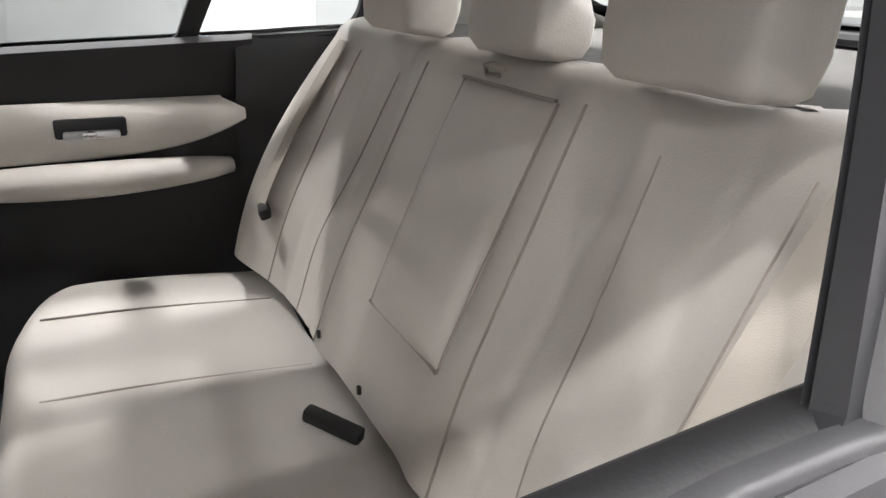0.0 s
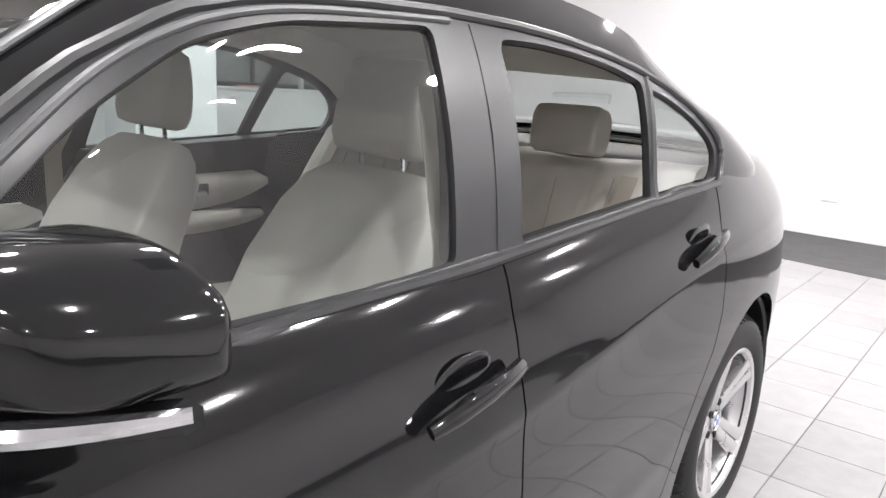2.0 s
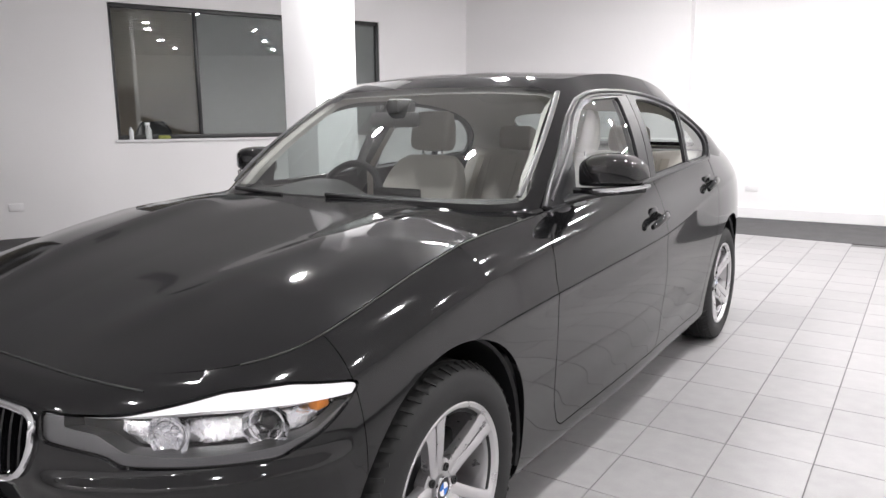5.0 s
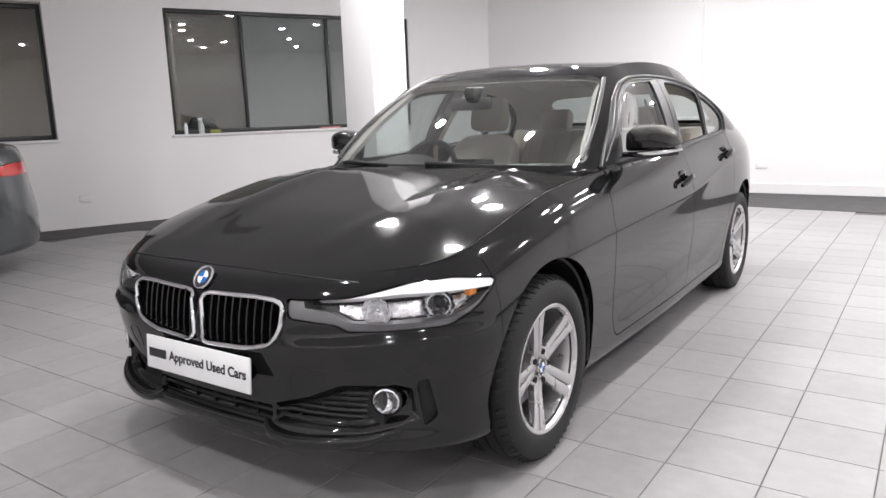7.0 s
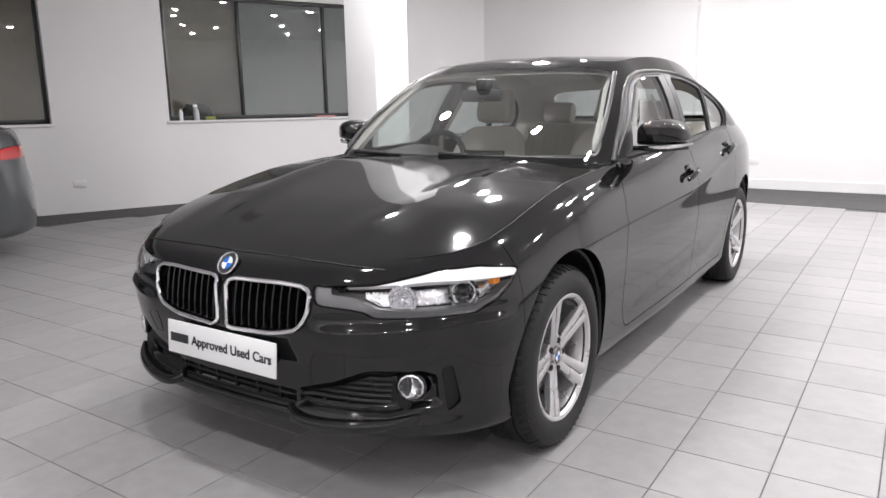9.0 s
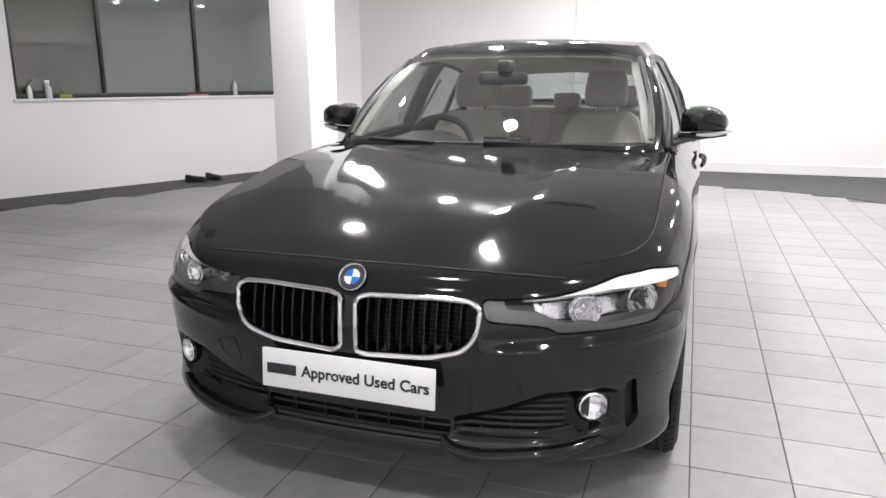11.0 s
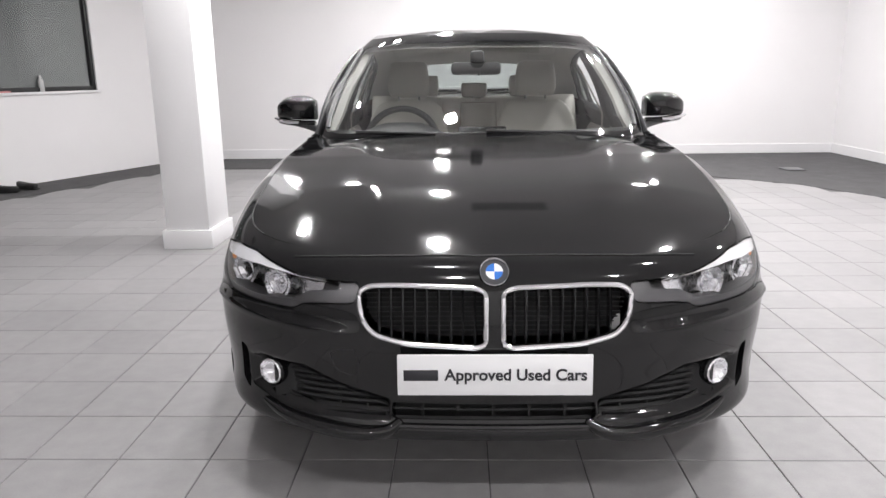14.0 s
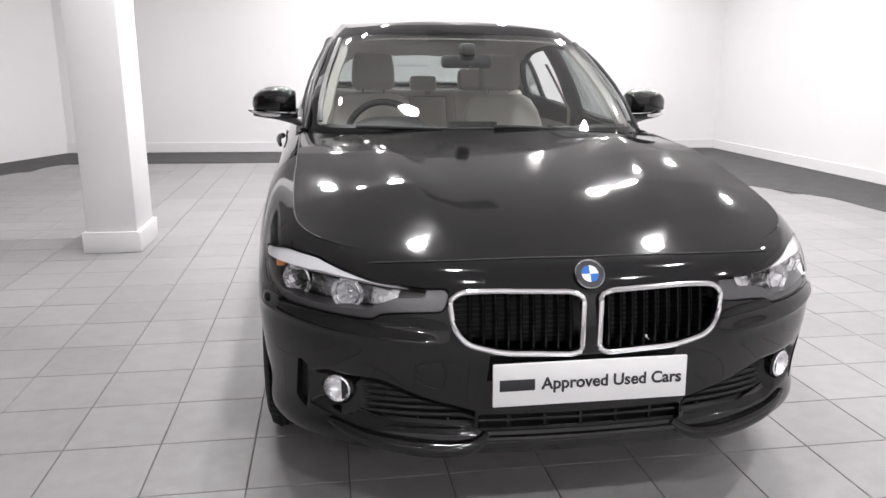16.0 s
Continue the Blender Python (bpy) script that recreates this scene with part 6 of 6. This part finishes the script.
def place_walls():
    def slab(name, lo, hi, label, material=WHITE_WALL):
        bm = bmesh.new()
        box(bm, lo, hi)
        return tagged(part(name, bm, material, smooth=False), label, kind="structure")

    slab("wall_far", (-5.2, FAR_Y - .18, 0), (SEAM_X, FAR_Y + .2, H), "white painted far wall, set slightly forward")
    slab("wall_far_recess", (SEAM_X, FAR_Y, 0), (RIGHT_X, FAR_Y + .2, H), "bright white painted far wall")
    slab("wall_right", (RIGHT_X, BACK_Y, 0), (RIGHT_X + .2, FAR_Y, H), "bright white side wall")
    # added out of view: closes the room and throws light back at the bumper
    slab("wall_back_unseen", (-10.3, BACK_Y - .2, 0), (RIGHT_X + .2, BACK_Y, H), "added white wall out of view, bouncing light onto the car's front")
    slab("ceiling", (-10.5, BACK_Y - .2, H), (RIGHT_X + .2, FAR_Y + .2, H + .1), "white ceiling with round downlights", CEIL)
    bm = bmesh.new()
    box(bm, (SEAM_X + .001, FAR_Y - .018, .004), (RIGHT_X, FAR_Y - .001, .14), .004)
    box(bm, (-4.5, FAR_Y - .198, .004), (SEAM_X, FAR_Y - .181, .14), .004)
    box(bm, (RIGHT_X - .018, BACK_Y, .004), (RIGHT_X - .001, FAR_Y - .019, .14), .004)
    tagged(part("baseboard", bm, PLASTER, smooth=False), "white skirting board", kind="structure")
    # the slanting wall with two window openings, built along its own line
    a = math.atan(SLANT)
    L = lambda y: (y - 3.7) / math.cos(a)
    m = pose(wall_x(3.7), 3.7, 0, 0, 0, 90 - math.degrees(a))
    sill, top = 1.065, 2.62
    wins = [(L(3.54), L(6.76)), (L(-1.7), L(2.32))]
    cuts = sorted([L(-7.4)] + [v for w in wins for v in w] + [L(FAR_Y + .3)])
    bm = bmesh.new()
    T = .28
    for k, (u0, u1) in enumerate(zip(cuts, cuts[1:])):
        if any(abs(u0 - w[0]) < 1e-6 for w in wins):
            box(bm, (u0, 0, 0), (u1, T, sill))
            box(bm, (u0, 0, top), (u1, T, H))
        else:
            box(bm, (u0, 0, 0), (u1, T, H))
    bm.transform(m)
    tagged(part("wall_left", bm, WHITE_WALL, smooth=False), "white wall with two dark windows", kind="structure")
    for n, (u0, u1) in enumerate(wins):
        win = new("window_%d" % (n + 1))
        tagged(win, "black framed window with grey blinds" if n == 0 else "black framed window in a white reveal", kind="structure")
        depth = .05 if n == 0 else .235
        count = 3
        bars = [u0, L(4.44), L(5.56), u1] if n == 0 else [u0 + (u1 - u0) * k / 3 for k in range(4)]
        bm = bmesh.new()
        for lo, hi in (((u0, depth - .03, sill), (u1, depth + .03, sill + .055)), ((u0, depth - .03, top - .05), (u1, depth + .03, top)), ((u0, depth - .03, sill), (u0 + .035, depth + .03, top)), ((u1 - .045, depth - .03, sill), (u1, depth + .03, top))):
            box(bm, lo, hi, .004)
        bm.transform(m)
        part("window_frame", bm, WINDOW_FRAME, win)
        for k in range(1, count):
            bm = bmesh.new()
            box(bm, (bars[k] - .02, depth - .025, sill + .05), (bars[k] + .02, depth + .025, top - .045), .004)
            bm.transform(m)
            part("mullion", bm, WINDOW_FRAME, win)
        bm = bmesh.new()
        box(bm, (u0 - .03, -.035, sill - .03), (u1 + .03, depth - .03, sill + .002), .005)
        bm.transform(m)
        part("window_sill", bm, PLASTER, win, "white window sill")
        for k in range(count):
            bm = bmesh.new()
            box(bm, (bars[k] + .02, depth + .0, sill + .055), (bars[k + 1] - .02, depth + .006, top - .05))
            bm.transform(m)
            part("pane", bm, GLASS, win).visible_shadow = False
            if n == 0 and k > 0:
                bm = bmesh.new()
                box(bm, (bars[k] + .005, depth + .034, sill + .01), (bars[k + 1] - .005, depth + .040, top))
                bm.transform(m)
                part("roller_blind", bm, BLIND, win, "grey roller blind pulled down")
        if n == 0:
            for k in range(30):
                bm = bmesh.new()
                z = sill + .62 + k * .030
                box(bm, (u0 + .03, depth + .10, z), (bars[1] - .03, depth + .118, z + .009))
                bm.transform(m)
                part("blind_slat", bm, SLAT, win)
        # the dim office behind
        bm = bmesh.new()
        box(bm, (u0 - .4, T + 1.4, 0), (u1 + .4, T + 1.5, H))
        box(bm, (u0 - .4, T, -.1), (u1 + .4, T + 1.5, 0))
        box(bm, (u0 - .5, T, 0), (u0 - .4, T + 1.5, H))
        box(bm, (u1 + .4, T, 0), (u1 + .5, T + 1.5, H))
        bm.transform(m)
        tagged(part("office_wall_%d" % (n + 1), bm, OFFICE, smooth=False), "dim brown office wall behind the window", kind="structure")
        if n == 0:
            bm = bmesh.new()
            box(bm, (u0 + .1, T + .5, .68), (u1 - 1.2, T + 1.1, .74), .01)
            for x in (u0 + .15, u1 - 1.3):
                box(bm, (x, T + .55, 0), (x + .05, T + 1.05, .68))
            bm.transform(m)
            tagged(part("office_desk", bm, OFFICE), "brown desk behind the window", "desk")
            bm = bmesh.new()
            loft(bm, [((u0 + .55, T + .45, z), w, .05, (0, 1, 0), 0) for z, w in ((.55, .18), (.7, .23), (.95, .24), (1.15, .22), (1.28, .14))])
            bm.transform(m)
            tagged(part("office_chair", bm, DARK, angle=60), "dark padded office chair behind the window", "chair")
    return m, L, sill


def place_column():
    col = new("column")
    tagged(col, "square white plastered column with a skirting", kind="structure")
    bm = bmesh.new()
    box(bm, (-2.25, 2.49, 0), (-1.93, 2.94, H), .008)
    part("shaft", bm, PLASTER, col)
    bm = bmesh.new()
    box(bm, (-2.273, 2.467, 0), (-1.907, 2.963, .14), .006)
    part("skirting", bm, PLASTER, col, "white skirting round the column")


def place_lamps():
    first = None
    spots = [(-.28, y) for y in (-2.7, -.8, 1.1, 2.85, 4.8, 6.7)] + [(1.62, y) for y in (-2.7, -.8, 1.05, 2.72, 4.9, 6.7)]
    spots += [(-.9, 5.5), (2.0, 3.4), (2.5, 5.8), (-.75, 2.55), (3.4, 2.7), (3.6, 5.0), (3.6, 6.9), (3.6, .9), (3.6, -2.7)]
    # an added row behind the camera: fill light bounced off the back wall
    spots += [(x, -6.2) for x in (-4.2, -2.2, -.28, 1.62, 3.6)]
    spots += [(-1.6, 1.6), (-2.3, 4.0), (-1.2, 3.0)]
    for x, y in spots:
        if first is None:
            first = new("downlight")
            tagged(first, "round white recessed ceiling downlight, lit", "downlight", group="ceiling downlights")
            bm = bmesh.new()
            lathe(bm, [(0, .088), (-.010, .086), (-.012, .076), (-.004, .067)], 32, "z")
            part("trim_ring", bm, PLASTER, first)
            bm = bmesh.new()
            lathe(bm, [(-.004, .068), (-.015, .060), (-.022, .040), (-.025, .018), (-.026, .0005)], 32, "z")
            part("glowing_dome", bm, LAMP_GLOW, first, "glowing white shallow dome")
            first.matrix_basis = pose(x, y, H)
        else:
            copy_thing(first, pose(x, y, H))
    vent = new("ceiling_vent")
    tagged(vent, "grey slatted ceiling air vent", "vent", group="ceiling vents")
    bm = bmesh.new()
    box(bm, (-.30, -.15, -.012), (.30, .15, 0), .004)
    part("backing", bm, VENT_GREY, vent)
    for k in range(7):
        bm = bmesh.new()
        box(bm, (-.28, -.13 + k * .04, -.02), (.28, -.115 + k * .04, -.012))
        part("slat", bm, VENT_GREY, vent)
    vent.matrix_basis = pose(.30, 2.2, H)
    copy_thing(vent, pose(-4.0, 1.84, H))


def place_small(m, L, sill):
    def at(u, v, z):
        return m @ Vector((u, v, z))

    u0 = L(3.53)
    bm = bmesh.new()
    lathe(bm, [(0, .022), (.0, .027), (.10, .027), (.115, .022), (.12, .012), (.145, .012), (.146, .001)], 20, "z")
    bm.transform(Matrix.Translation(at(L(3.68), .03, sill + .002)))
    tagged(part("bottle", bm, WHITE_ENAMEL), "small white plastic bottle on the window sill", "bottle")
    sp = new("spray_bottle")
    tagged(sp, "clear spray bottle on the window sill", "bottle")
    bm = bmesh.new()
    lathe(bm, [(0, .03), (.0, .036), (.11, .036), (.15, .015), (.17, .013)], 20, "z")
    part("bottle_body", bm, mat("frosted_plastic", (.6, .62, .62), .3, noise_amount=.05), sp)
    bm = bmesh.new()
    box(bm, (-.012, -.045, .17), (.012, .02, .20), .005)
    box(bm, (-.006, -.035, .135), (.006, -.025, .175), .003)
    part("trigger_head", bm, WHITE_ENAMEL, sp)
    sp.matrix_basis = Matrix.Translation(at(L(3.86), .03, sill + .002))
    bm = bmesh.new()
    box(bm, (-.07, -.035, 0), (.07, .035, .045), .015)
    bm.transform(Matrix.Translation(at(L(4.02), .03, sill + .002)) @ pose(0, 0, 0, 0, 0, 70))
    tagged(part("sponge", bm, mat("green_sponge", (.28, .30, .08), .9, noise_amount=.2, noise_scale=30, bump=.8)), "yellow-green cleaning sponge on the sill", "sponge")
    bm = bmesh.new()
    box(bm, (-.16, -.05, 0), (.16, .05, .02), .008)
    bm.transform(Matrix.Translation(at(L(5.52), .025, sill + .002)) @ pose(0, 0, 0, 0, 0, 78))
    tagged(part("folded_cloth", bm, mat("pink_cloth", (.65, .30, .30), .95, noise_amount=.2, noise_scale=25, bump=.8)), "folded pink cloth on the window sill", "cloth")
    bm = bmesh.new()
    lathe(bm, [(0, .028), (.0, .033), (.13, .033), (.16, .014), (.19, .014), (.191, .001)], 20, "z")
    bm.transform(Matrix.Translation(at(L(6.05), .03, sill + .002)))
    tagged(part("bottle", bm, mat("milky_plastic", (.55, .55, .55), .35, noise_amount=.05)), "grey plastic bottle on the window sill", "bottle")
    for x, y, r in ((-5.08, 5.08, 100), (-4.98, 5.31, 75)):
        shoe = new("dark_shoe")
        tagged(shoe, "small black shoe lying on the carpet by the wall", "shoe", group="pair of shoes")
        bm = bmesh.new()
        loft(bm, [((0, q, .035 + .0 * q), w, t, (0, 0, 1), 0) for q, w, t in ((-.13, .02, .012), (-.11, .038, .028), (0, .042, .032), (.08, .036, .045), (.12, .032, .05), (.135, .015, .03))], 16)
        part("upper", bm, DARK, shoe, angle=60)
        bm = bmesh.new()
        box(bm, (-.042, -.135, .0), (.042, .135, .014), .006)
        part("sole", bm, RUBBER, shoe)
        shoe.matrix_basis = pose(x, y, .013, 0, 0, r)
    # wall sockets
    sock = new("wall_socket")
    tagged(sock, "white double wall socket", "socket", group="wall sockets")
    bm = bmesh.new()
    box(bm, (-.073, -.010, -.043), (.073, 0, .043), .004)
    part("face_plate", bm, PLASTER, sock)
    for x in (-.034, .034):
        bm = bmesh.new()
        box(bm, (x - .008, -.0125, .012), (x + .008, -.0095, .026), .001)
        part("rocker", bm, WHITE_PLASTIC, sock)
    sock.matrix_basis = pose(-.04, FAR_Y - .002, .385)
    copy_thing(sock, m @ pose(L(2.52), -.002, .35))
    # floor drain plate on the carpet
    bm = bmesh.new()
    box(bm, (-.12, -.12, 0), (.12, .12, .006), .002)
    bm.transform(pose(4.04, 6.44, .012))
    tagged(part("floor_plate", bm, mat_steel), "square metal floor plate in the carpet", "floor plate")


car = build_car("saloon_car", "glossy black four-door saloon parked on grey tiles", PAINT)
build_cabin(car)
other = build_car("grey_saloon_car", "dark grey saloon parked by the window wall", GREY_PAINT, full=False)
other.matrix_basis = pose(-6.1, -2.5, 0, 0, 0, -20)
WALL, ALONG, SILL = place_walls()
place_column()
place_lamps()
place_small(WALL, ALONG, SILL)
place_floor()
